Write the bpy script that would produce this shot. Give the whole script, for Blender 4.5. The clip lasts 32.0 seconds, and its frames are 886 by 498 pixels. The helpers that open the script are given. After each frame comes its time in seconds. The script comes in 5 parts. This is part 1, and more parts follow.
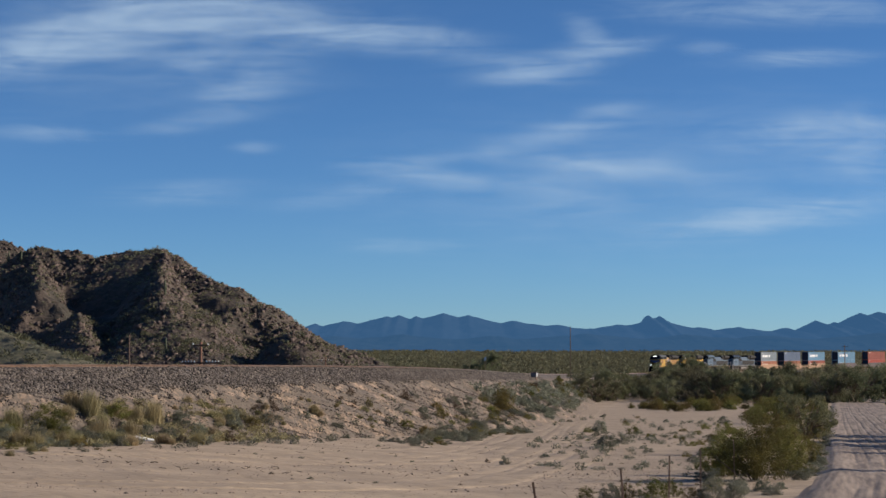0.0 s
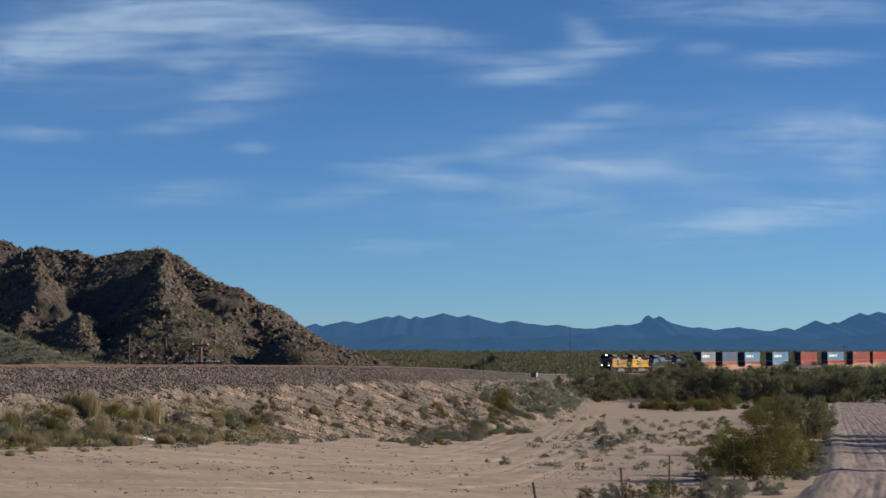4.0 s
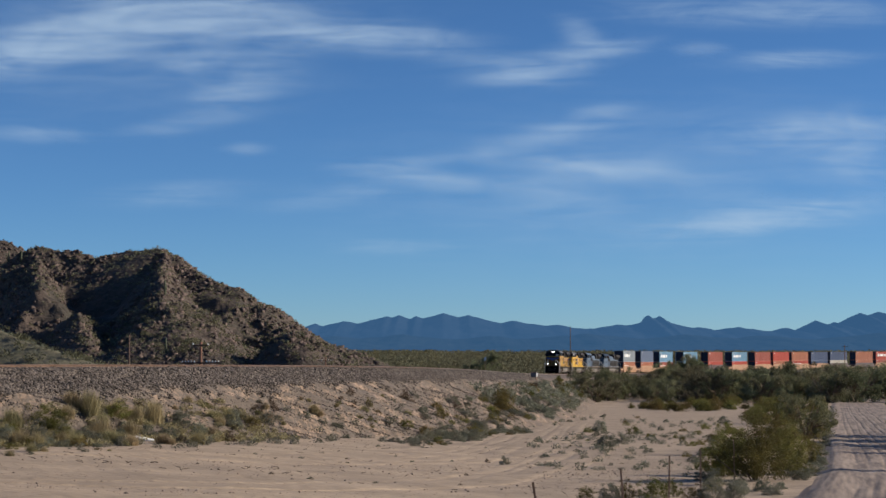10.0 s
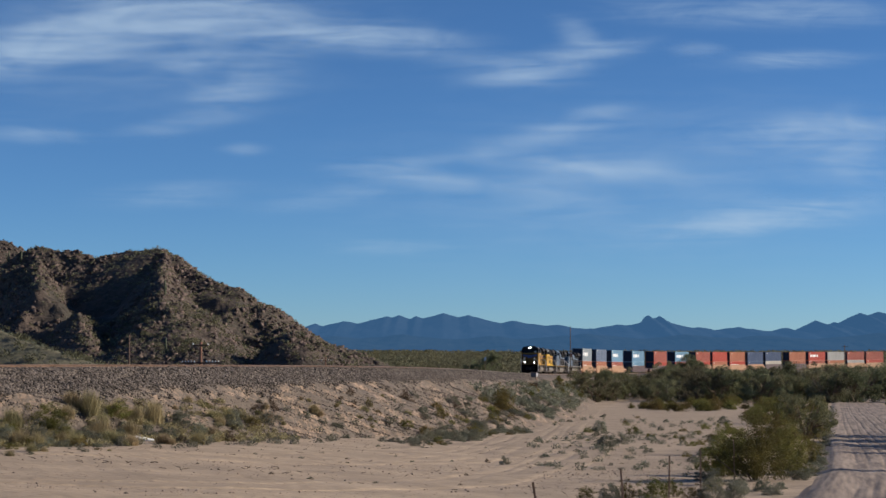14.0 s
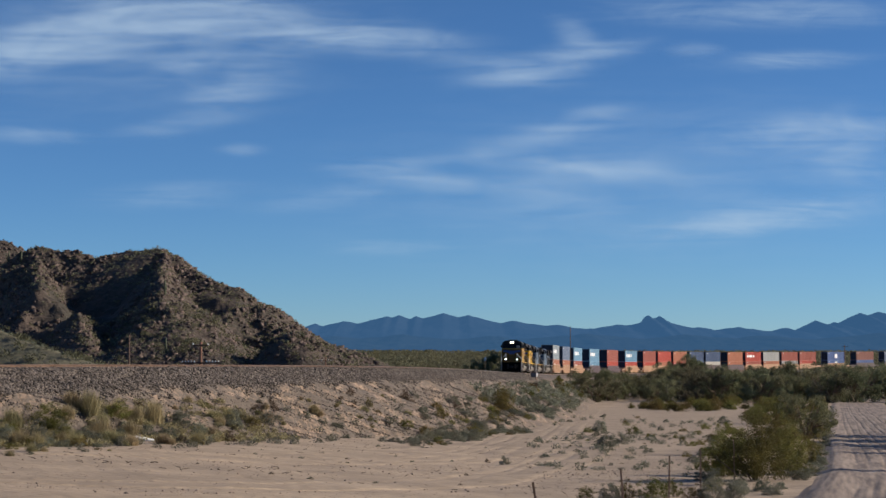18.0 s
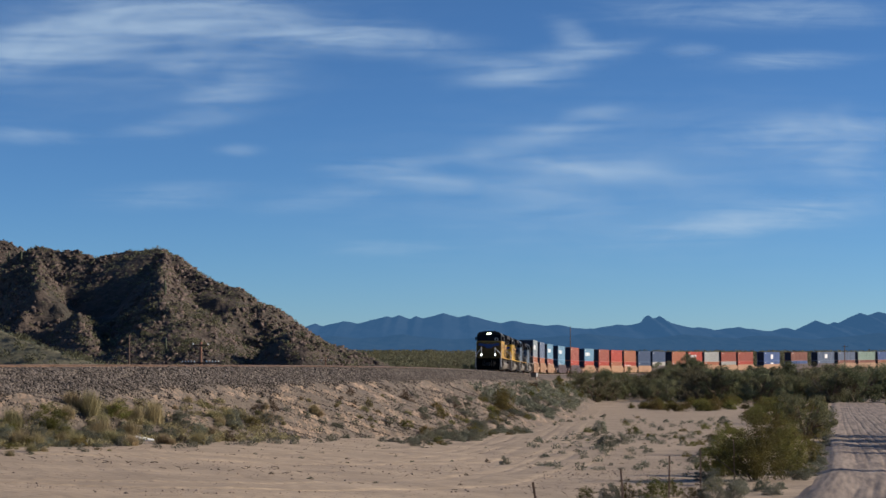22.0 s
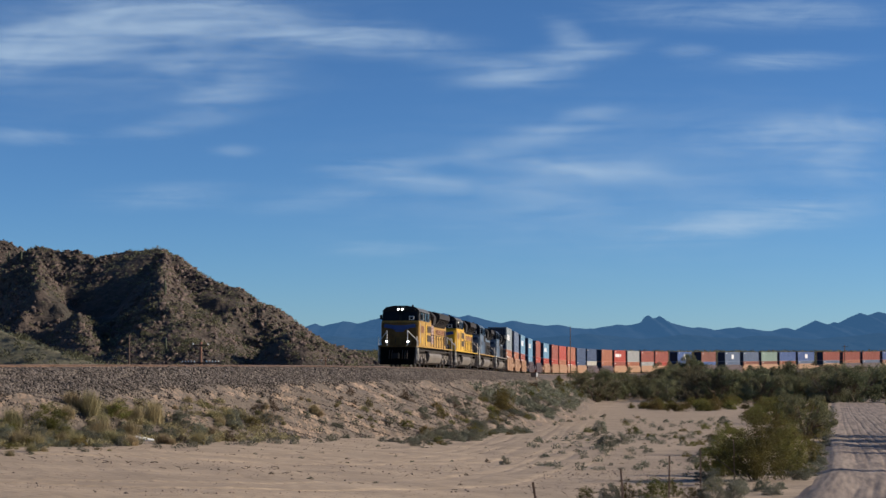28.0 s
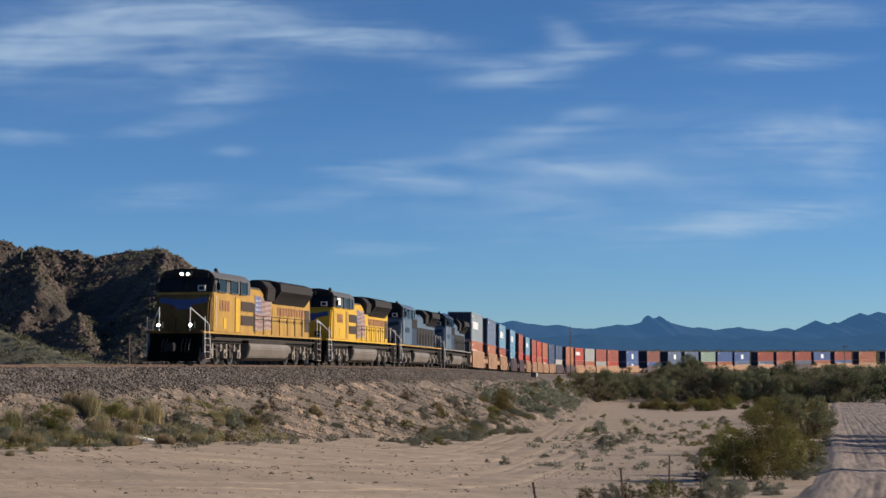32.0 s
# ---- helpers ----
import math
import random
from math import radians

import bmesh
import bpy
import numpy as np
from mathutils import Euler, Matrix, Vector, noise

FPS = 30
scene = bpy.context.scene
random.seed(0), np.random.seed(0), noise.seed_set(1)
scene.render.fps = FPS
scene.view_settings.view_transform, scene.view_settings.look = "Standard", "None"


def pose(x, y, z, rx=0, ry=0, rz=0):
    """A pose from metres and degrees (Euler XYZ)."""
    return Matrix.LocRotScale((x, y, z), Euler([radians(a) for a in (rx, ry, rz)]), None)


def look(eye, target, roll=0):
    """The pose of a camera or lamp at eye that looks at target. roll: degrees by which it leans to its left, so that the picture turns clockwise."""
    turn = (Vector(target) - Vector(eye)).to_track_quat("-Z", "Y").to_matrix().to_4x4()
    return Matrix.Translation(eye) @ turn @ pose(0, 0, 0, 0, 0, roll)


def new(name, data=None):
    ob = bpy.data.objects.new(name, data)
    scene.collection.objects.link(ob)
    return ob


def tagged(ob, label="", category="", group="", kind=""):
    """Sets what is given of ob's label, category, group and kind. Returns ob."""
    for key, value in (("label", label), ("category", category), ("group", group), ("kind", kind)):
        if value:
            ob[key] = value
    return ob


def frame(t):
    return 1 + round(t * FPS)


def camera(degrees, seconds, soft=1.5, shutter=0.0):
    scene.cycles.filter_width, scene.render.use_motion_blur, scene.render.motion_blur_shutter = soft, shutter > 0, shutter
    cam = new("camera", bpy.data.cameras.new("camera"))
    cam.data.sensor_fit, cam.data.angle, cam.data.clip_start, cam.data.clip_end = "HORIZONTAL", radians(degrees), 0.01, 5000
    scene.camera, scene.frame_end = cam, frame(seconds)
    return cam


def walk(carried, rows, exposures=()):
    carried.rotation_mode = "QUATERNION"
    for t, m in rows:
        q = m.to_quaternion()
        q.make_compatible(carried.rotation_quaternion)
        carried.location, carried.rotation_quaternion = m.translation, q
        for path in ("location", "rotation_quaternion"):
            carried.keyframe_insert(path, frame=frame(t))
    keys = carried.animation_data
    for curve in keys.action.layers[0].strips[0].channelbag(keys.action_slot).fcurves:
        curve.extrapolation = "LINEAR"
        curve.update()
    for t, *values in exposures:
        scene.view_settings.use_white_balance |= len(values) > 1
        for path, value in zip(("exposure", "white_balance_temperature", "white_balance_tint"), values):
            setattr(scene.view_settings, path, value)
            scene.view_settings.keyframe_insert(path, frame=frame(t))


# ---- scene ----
# The camera stands still beside the line; eye 1.7 m over the slope it stands on.
EYE = (0.0, 0.0, 4.0)
TILT = 90 + math.degrees(math.atan(177 / 3002.7))
cam = camera(29.27, 32.0, 1.5)
walk(cam, [(0, pose(*EYE, TILT)), (32, pose(*EYE, TILT))])

# ---- sky and sun: low evening sun from the right ----
SUN_AZ, SUN_EL = 82.0, 21.0      # clockwise from the view direction, degrees
world = bpy.data.worlds.new("world")
scene.world = world
world.use_nodes = True
wn, wl = world.node_tree.nodes, world.node_tree.links
sky = wn.new("ShaderNodeTexSky")
sky.sky_type, sky.sun_disc = "NISHITA", False
sky.sun_elevation, sky.sun_rotation = radians(SUN_EL), radians(SUN_AZ)
sky.altitude, sky.air_density, sky.dust_density, sky.ozone_density = 1500, 0.8, 0.12, 6.0
bg = wn["Background"]
bg.inputs["Strength"].default_value = 0.064
tint = wn.new("ShaderNodeMix")
tint.data_type, tint.blend_type = "RGBA", "MULTIPLY"
tint.inputs["Factor"].default_value = 1.0
tint.inputs["B"].default_value = (0.85, 1.03, 1.13, 1)
wl.new(sky.outputs[0], tint.inputs["A"])
wl.new(tint.outputs["Result"], bg.inputs["Color"])
sun_data = bpy.data.lights.new("sun", "SUN")
sun_data.energy, sun_data.angle, sun_data.color = 4.7, radians(0.55), (1.0, 0.89, 0.76)
sun = new("sun", sun_data)
_az, _el = radians(SUN_AZ), radians(SUN_EL)
TO_SUN = Vector((math.sin(_az) * math.cos(_el), math.cos(_az) * math.cos(_el), math.sin(_el)))
sun.matrix_world = look(Vector((0, 0, 60)) + TO_SUN * 50, (0, 0, 60))
scene.view_settings.exposure = 0.45


# ---- materials ----
def mat(name, base, second=None, rough=0.8, metal=0.0, scale=4.0, fine=40.0, bump=0.2, depth=0.02, coords="Object",
        random_tint=0.0, island=False, spec=0.3, mixlo=0.35, mixhi=0.65, stretch=(1, 1, 1), turn=0.0):
    """A node material: two colours mixed by two noises, relief by the finer one."""
    m = bpy.data.materials.new(name)
    m.use_nodes = True
    n, l = m.node_tree.nodes, m.node_tree.links
    p = n["Principled BSDF"]
    p.inputs["Roughness"].default_value, p.inputs["Metallic"].default_value = rough, metal
    p.inputs["Specular IOR Level"].default_value = spec
    second = second or tuple(c * 0.78 for c in base)
    tc = n.new("ShaderNodeTexCoord")
    mp = n.new("ShaderNodeMapping")
    mp.inputs["Scale"].default_value = stretch
    if turn:                                 # grain that runs turn degrees off the y axis
        mp.vector_type = "TEXTURE"
        mp.inputs["Scale"].default_value, mp.inputs["Rotation"].default_value = tuple(1 / q for q in stretch), (0, 0, radians(-turn))
    l.new(tc.outputs[coords], mp.inputs[0])
    big, small = n.new("ShaderNodeTexNoise"), n.new("ShaderNodeTexNoise")
    for t, s, d in ((big, scale, 4.0), (small, fine, 3.0)):
        t.inputs["Scale"].default_value, t.inputs["Detail"].default_value = s, d
        l.new(mp.outputs[0], t.inputs["Vector"])
    add = n.new("ShaderNodeMath")
    add.operation = "MULTIPLY_ADD"
    add.inputs[1].default_value = 0.45
    l.new(small.outputs["Fac"], add.inputs[0])
    half = n.new("ShaderNodeMath")
    half.operation = "MULTIPLY"
    half.inputs[1].default_value = 0.55
    l.new(big.outputs["Fac"], half.inputs[0])
    l.new(half.outputs[0], add.inputs[2])
    ramp = n.new("ShaderNodeMapRange")
    ramp.inputs["From Min"].default_value, ramp.inputs["From Max"].default_value = mixlo, mixhi
    l.new(add.outputs[0], ramp.inputs["Value"])
    mix = n.new("ShaderNodeMix")
    mix.data_type = "RGBA"
    mix.inputs["A"].default_value, mix.inputs["B"].default_value = (*base, 1), (*second, 1)
    l.new(ramp.outputs[0], mix.inputs["Factor"])
    out = mix.outputs["Result"]
    if random_tint:
        hsv = n.new("ShaderNodeHueSaturation")
        rnd = n.new("ShaderNodeNewGeometry" if island else "ShaderNodeObjectInfo")
        mr = n.new("ShaderNodeMapRange")
        mr.inputs["To Min"].default_value, mr.inputs["To Max"].default_value = 1 - random_tint, 1 + random_tint
        l.new(rnd.outputs["Random Per Island" if island else "Random"], mr.inputs["Value"])
        l.new(mr.outputs[0], hsv.inputs["Value"])
        l.new(out, hsv.inputs["Color"])
        out = hsv.outputs["Color"]
    l.new(out, p.inputs["Base Color"])
    if bump:
        b = n.new("ShaderNodeBump")
        b.inputs["Strength"].default_value, b.inputs["Distance"].default_value = bump, depth
        l.new(small.outputs["Fac"], b.inputs["Height"])
        l.new(b.outputs[0], p.inputs["Normal"])
    return m


def leaf_mat(name, base, second, tint=0.25, each=0.0):
    """Leaves: light through them, each leaf and (where each is set) each plant of its own shade."""
    m = mat(name, base, second, rough=0.75, scale=0.8, fine=6, bump=0, random_tint=tint, island=True, spec=0.15)
    n, l = m.node_tree.nodes, m.node_tree.links
    p = n["Principled BSDF"]
    src = p.inputs["Base Color"].links[0].from_socket
    if each:
        info, hue, val, hsv = n.new("ShaderNodeObjectInfo"), n.new("ShaderNodeMapRange"), n.new("ShaderNodeMapRange"), n.new("ShaderNodeHueSaturation")
        turn = n.new("ShaderNodeMath")
        turn.operation = "FRACT"
        by = n.new("ShaderNodeMath")
        by.operation = "MULTIPLY"
        by.inputs[1].default_value = 7.31
        l.new(info.outputs["Random"], by.inputs[0])
        l.new(by.outputs[0], turn.inputs[0])
        hue.inputs["To Min"].default_value, hue.inputs["To Max"].default_value = 0.5 - 0.12 * each, 0.5 + 0.12 * each
        val.inputs["To Min"].default_value, val.inputs["To Max"].default_value = 1 - each, 1 + each
        l.new(info.outputs["Random"], hue.inputs["Value"])
        l.new(turn.outputs[0], val.inputs["Value"])
        l.new(hue.outputs[0], hsv.inputs["Hue"])
        l.new(val.outputs[0], hsv.inputs["Value"])
        l.new(src, hsv.inputs["Color"])
        src = hsv.outputs["Color"]
        l.new(src, p.inputs["Base Color"])
    tr = n.new("ShaderNodeBsdfTranslucent")
    l.new(src, tr.inputs["Color"])
    mx = n.new("ShaderNodeMixShader")
    mx.inputs[0].default_value = 0.35
    l.new(p.outputs[0], mx.inputs[1])
    l.new(tr.outputs[0], mx.inputs[2])
    l.new(mx.outputs[0], n["Material Output"].inputs["Surface"])
    return m


def glow(name, colour, strength):
    m = bpy.data.materials.new(name)
    m.use_nodes = True
    p = m.node_tree.nodes["Principled BSDF"]
    p.inputs["Base Color"].default_value = (*colour, 1)
    p.inputs["Emission Color"].default_value = (*colour, 1)
    p.inputs["Emission Strength"].default_value = strength
    return m


SAND = mat("sand", (0.425, 0.322, 0.222), (0.285, 0.217, 0.152), scale=0.45, fine=4.5, bump=1.0, depth=0.06, stretch=(0.6, 1, 1), mixlo=0.39, mixhi=0.61)
BANK = mat("bank_earth", (0.35, 0.244, 0.166), (0.12, 0.094, 0.073), scale=0.55, fine=5, bump=1.0, depth=0.08, mixlo=0.35, mixhi=0.49)
ROAD = mat("road_dirt", (0.37, 0.285, 0.215), (0.15, 0.115, 0.092), scale=1.6, fine=7, bump=0.3, depth=0.03, stretch=(1, 0.05, 1), mixlo=0.38, mixhi=0.6, turn=13.2)
GRAVEL = mat("ballast_gravel", (0.14, 0.113, 0.096), (0.055, 0.044, 0.038), scale=1.2, fine=9, bump=1.0, depth=0.08, mixlo=0.4, mixhi=0.6)
PEBBLE = mat("pebble", (0.27, 0.20, 0.155), (0.14, 0.105, 0.085), scale=2, fine=12, bump=0.3, random_tint=0.4, island=True)
STONES = mat("ballast_stone", (0.155, 0.126, 0.105), (0.06, 0.049, 0.041), scale=2, fine=12, bump=0.3, random_tint=0.75, island=True)
DIRTROCK = mat("hill_rock", (0.092, 0.067, 0.051), (0.042, 0.036, 0.027), scale=0.10, fine=0.9, bump=1.0, depth=0.5, mixlo=0.4, mixhi=0.6)
OLIVE = mat("olive_earth", (0.19, 0.165, 0.105), (0.10, 0.095, 0.058), scale=0.12, fine=1.2, bump=0.8, depth=0.3)
BOULDER = mat("boulder_rock", (0.122, 0.084, 0.069), (0.046, 0.036, 0.031), scale=0.5, fine=3, bump=0.6, depth=0.15, random_tint=0.35, island=True)
CREO = leaf_mat("creosote_leaves", (0.18, 0.154, 0.044), (0.088, 0.082, 0.03), each=0.3)
SAGE = leaf_mat("sage_leaves", (0.205, 0.205, 0.148), (0.12, 0.124, 0.09), each=0.3)
DRY = leaf_mat("dry_grass", (0.37, 0.31, 0.17), (0.24, 0.20, 0.11), each=0.2)
DEAD = leaf_mat("dead_twigs", (0.11, 0.075, 0.05), (0.06, 0.042, 0.03))
MESQ = leaf_mat("mesquite_leaves", (0.182, 0.178, 0.095), (0.105, 0.11, 0.06), each=0.35)
HILLS = leaf_mat("hill_shrub", (0.255, 0.242, 0.145), (0.15, 0.147, 0.09), tint=0.4)
PLAIN = leaf_mat("plain_scrub", (0.15, 0.142, 0.08), (0.09, 0.09, 0.055), tint=0.4)
BARK = mat("bark", (0.14, 0.10, 0.07), scale=3, fine=25, bump=0.5)
CACTUS = mat("cactus_skin", (0.075, 0.085, 0.05), scale=1, fine=10, bump=0.4)
POLEW = mat("reddish_pole_wood", (0.20, 0.10, 0.065), (0.11, 0.06, 0.04), scale=2, fine=20, bump=0.4)
WOOD = mat("weathered_wood", (0.12, 0.075, 0.05), (0.06, 0.04, 0.03), scale=2, fine=20, bump=0.4)
RUST = mat("rusty_steel", (0.16, 0.09, 0.055), (0.08, 0.05, 0.035), rough=0.6, metal=0.4, scale=3, fine=30)
RAILM = mat("rail_steel", (0.30, 0.19, 0.125), (0.17, 0.105, 0.07), rough=0.4, metal=0.7, scale=2, fine=20)
POSTM = mat("rusty_post", (0.27, 0.18, 0.12), (0.15, 0.095, 0.065), rough=0.7, scale=3, fine=30)
PORCELAIN = mat("insulator_glass", (0.75, 0.78, 0.75), rough=0.2, bump=0)
WHITE = mat("white_paint", (0.78, 0.78, 0.76), (0.62, 0.61, 0.58), rough=0.5, scale=2, fine=20, bump=0.05)


# ---- mesh building ----
class M:
    """Collects corners and faces of one mesh."""

    def __init__(self):
        self.v, self.f = [], []

    def add(self, vs, fs):
        k = len(self.v)
        self.v += [tuple(v) for v in vs]
        self.f += [tuple(i + k for i in f) for f in fs]
        return self

    def box(self, x0, x1, y0, y1, z0, z1):
        return self.add([(x, y, z) for z in (z0, z1) for y in (y0, y1) for x in (x0, x1)],
                        [(0, 2, 3, 1), (4, 5, 7, 6), (0, 1, 5, 4), (2, 6, 7, 3), (0, 4, 6, 2), (1, 3, 7, 5)])

    def prism(self, pts, lo, hi, axis="y"):
        """A polygon of (a, b) swept from lo to hi along an axis: y: (x, z), x: (y, z), z: (x, y)."""
        n = len(pts)
        put = {"y": lambda a, b, c: (a, c, b), "x": lambda a, b, c: (c, a, b), "z": lambda a, b, c: (a, b, c)}[axis]
        vs = [put(a, b, c) for c in (lo, hi) for a, b in pts]
        return self.add(vs, [tuple(range(n))[::-1], tuple(range(n, 2 * n))] + [(i, (i + 1) % n, (i + 1) % n + n, i + n) for i in range(n)])

    def tube(self, a, b, r0, r1=None, n=8):
        a, b = Vector(a), Vector(b)
        r1 = r0 if r1 is None else r1
        w = (b - a).normalized()
        u = w.cross(Vector((0, 0, 1)) if abs(w.z) < 0.9 else Vector((1, 0, 0))).normalized()
        t = w.cross(u)
        ring = [u * math.cos(6.2832 * i / n) + t * math.sin(6.2832 * i / n) for i in range(n)]
        vs = [a + q * r0 for q in ring] + [b + q * r1 for q in ring]
        return self.add(vs, [tuple(range(n))[::-1], tuple(range(n, 2 * n))] + [(i, (i + 1) % n, (i + 1) % n + n, i + n) for i in range(n)])

    def mesh(self, name, bevel=0.0, smooth=False):
        me = bpy.data.meshes.new(name)
        me.from_pydata(self.v, [], self.f)
        bm = bmesh.new()
        bm.from_mesh(me)
        bmesh.ops.recalc_face_normals(bm, faces=bm.faces)
        if bevel:
            bmesh.ops.bevel(bm, geom=list(bm.edges), offset=bevel, segments=2, affect="EDGES", clamp_overlap=True)
        bm.to_mesh(me)
        bm.free()
        if smooth:
            me.polygons.foreach_set("use_smooth", [True] * len(me.polygons))
        return me


def part(name, m, material, parent=None, label="", bevel=0.0, smooth=False):
    """Links a collected mesh as one object, under its thing where one is given."""
    me = m.mesh(name, bevel, smooth) if isinstance(m, M) else m
    if material and not me.materials:
        me.materials.append(material)
    ob = new(name, me)
    if parent is not None:
        ob.parent = parent
    if label:
        tagged(ob, label)
    return ob


def raw(name, v, f, material, smooth=False):
    """A mesh straight from number arrays."""
    me = bpy.data.meshes.new(name)
    v, f = np.asarray(v, np.float32), np.asarray(f, np.int32)
    me.vertices.add(len(v))
    me.vertices.foreach_set("co", v.ravel())
    k = f.shape[1]
    me.loops.add(f.size)
    me.loops.foreach_set("vertex_index", f.ravel())
    me.polygons.add(len(f))
    me.polygons.foreach_set("loop_start", np.arange(0, f.size, k, dtype=np.int32))
    if smooth:
        me.polygons.foreach_set("use_smooth", np.ones(len(f), bool))
    me.update(calc_edges=True)
    me.materials.append(material)
    return me


def grid_faces(rows, cols):
    i = np.arange(rows - 1)[:, None] * cols + np.arange(cols - 1)[None, :]
    i = i.ravel()
    return np.stack([i, i + 1, i + cols + 1, i + cols], 1)


def fbm(x, y, scale, octaves=4, seed=0):
    """Smooth value noise on arrays."""
    out, amp = np.zeros_like(x, dtype=float), 1.0
    for o in range(octaves):
        u, v = x / scale + 37.1 * (o + seed), y / scale + 11.7 * (o + 3 * seed)
        iu, iv = np.floor(u), np.floor(v)
        fu, fv = u - iu, v - iv
        fu, fv = fu * fu * (3 - 2 * fu), fv * fv * (3 - 2 * fv)

        def h(a, b):
            s = np.sin(a * 127.1 + b * 311.7 + seed * 17.3) * 43758.5453
            return s - np.floor(s)
        out += amp * ((h(iu, iv) * (1 - fu) + h(iu + 1, iv) * fu) * (1 - fv) + (h(iu, iv + 1) * (1 - fu) + h(iu + 1, iv + 1) * fu) * fv - 0.5)
        amp, scale = amp * 0.5, scale * 0.5
    return out


# ---- the line of the track: distance s runs from the near end away ----
BENDS = [-0.002081, -0.001299, -0.000573, -0.000105, 0.000452, 0.00126, 0.001923, 0.002066, 0.001998, 0.002043, 0.001985, 0.001902, 0.00182, 0.0016, 0.0]
RAIL_Z = [3.26, 2.64, 1.77, 0.84, -0.02, -0.82, -1.56, -2.16, -2.58, -2.78, -2.84, -2.81, -2.78]
KNOT = np.arange(15) * 50.0
GS = np.arange(-120, 1100, 1.0)
_k = np.interp(GS, KNOT, BENDS)
_psi = np.concatenate([[0], np.cumsum((_k[1:] + _k[:-1]) / 2)])
_psi += 0.24589 - _psi[120]
_gx = np.concatenate([[0], np.cumsum((np.sin(_psi)[1:] + np.sin(_psi)[:-1]) / 2)])
_gy = np.concatenate([[0], np.cumsum((np.cos(_psi)[1:] + np.cos(_psi)[:-1]) / 2)])
GX, GY, GPSI = _gx - _gx[120] - 13.80, _gy - _gy[120] + 83.72, _psi
GZ = np.interp(GS, np.concatenate([[-120, -50], KNOT[:13]]), [3.9, 3.62] + RAIL_Z)
GZ = np.convolve(np.pad(GZ, 20, mode="edge"), np.ones(41) / 41, "valid")


def on_line(s, side=0.0, up=0.0):
    """A place at distance s along the track, side metres to its sunny flank, up metres over the rails."""
    x, y, p, z = (np.interp(s, GS, q) for q in (GX, GY, GPSI, GZ))
    return x + side * np.cos(p), y - side * np.sin(p), z + up


def line_pose(s_front, s_back):
    """The pose of a vehicle whose bogies stand at two places: its x axis points down the line to the near end."""
    a, b = Vector(on_line(s_front)), Vector(on_line(s_back))
    x = (a - b).normalized()
    y = Vector((0, 0, 1)).cross(x).normalized()
    z = x.cross(y)
    m = Matrix((x, y, z)).transposed().to_4x4()
    m.translation = (a + b) / 2
    return m


# ---- ground ----
def ground_z(x, y):
    x, y = np.asarray(x, float), np.asarray(y, float)
    d = np.hypot(x, y)
    z = np.interp(d, [0, 100, 160, 240, 320, 450, 700, 1500, 5000], [2.3, -0.3, -1.8, -3.6, -4.9, -5.6, -5.0, -4.8, -4.0])
    z = z - 0.07 * np.logaddexp(0, 0.8 * (x + 12)) / 0.8 + 0.07 * np.logaddexp(0, 0.8 * (x - 2)) / 0.8
    near = np.clip(1 - d / 400, 0.0, 1)
    return z + near * (0.16 * fbm(x, y, 17, 3, 1) + 0.07 * fbm(x, y, 2.2, 3, 2)) + 0.6 * np.clip((d - 300) / 400, 0, 1) * fbm(x, y, 90, 3, 5)
# ---- ground sheet to the horizon ----
_ang = np.concatenate([np.linspace(-180, -24, 27)[:-1], np.linspace(-24, -18, 7)[:-1], np.linspace(-18, 20, 191)[:-1], np.linspace(20, 26, 7)[:-1], np.linspace(26, 180, 27)])
_rad = np.concatenate([[0.0], np.geomspace(3, 4980, 380)])
_R, _A = np.meshgrid(_rad, np.radians(_ang), indexing="ij")
_X, _Y = _R * np.sin(_A), _R * np.cos(_A)
_Z = ground_z(_X, _Y)
ground = part("ground", raw("ground", np.stack([_X, _Y, _Z], -1).reshape(-1, 3), grid_faces(*_X.shape)[:, ::-1], SAND, True), SAND)
tagged(ground, "pale pinkish-tan sandy desert ground with stones and ruts", "ground", kind="structure")


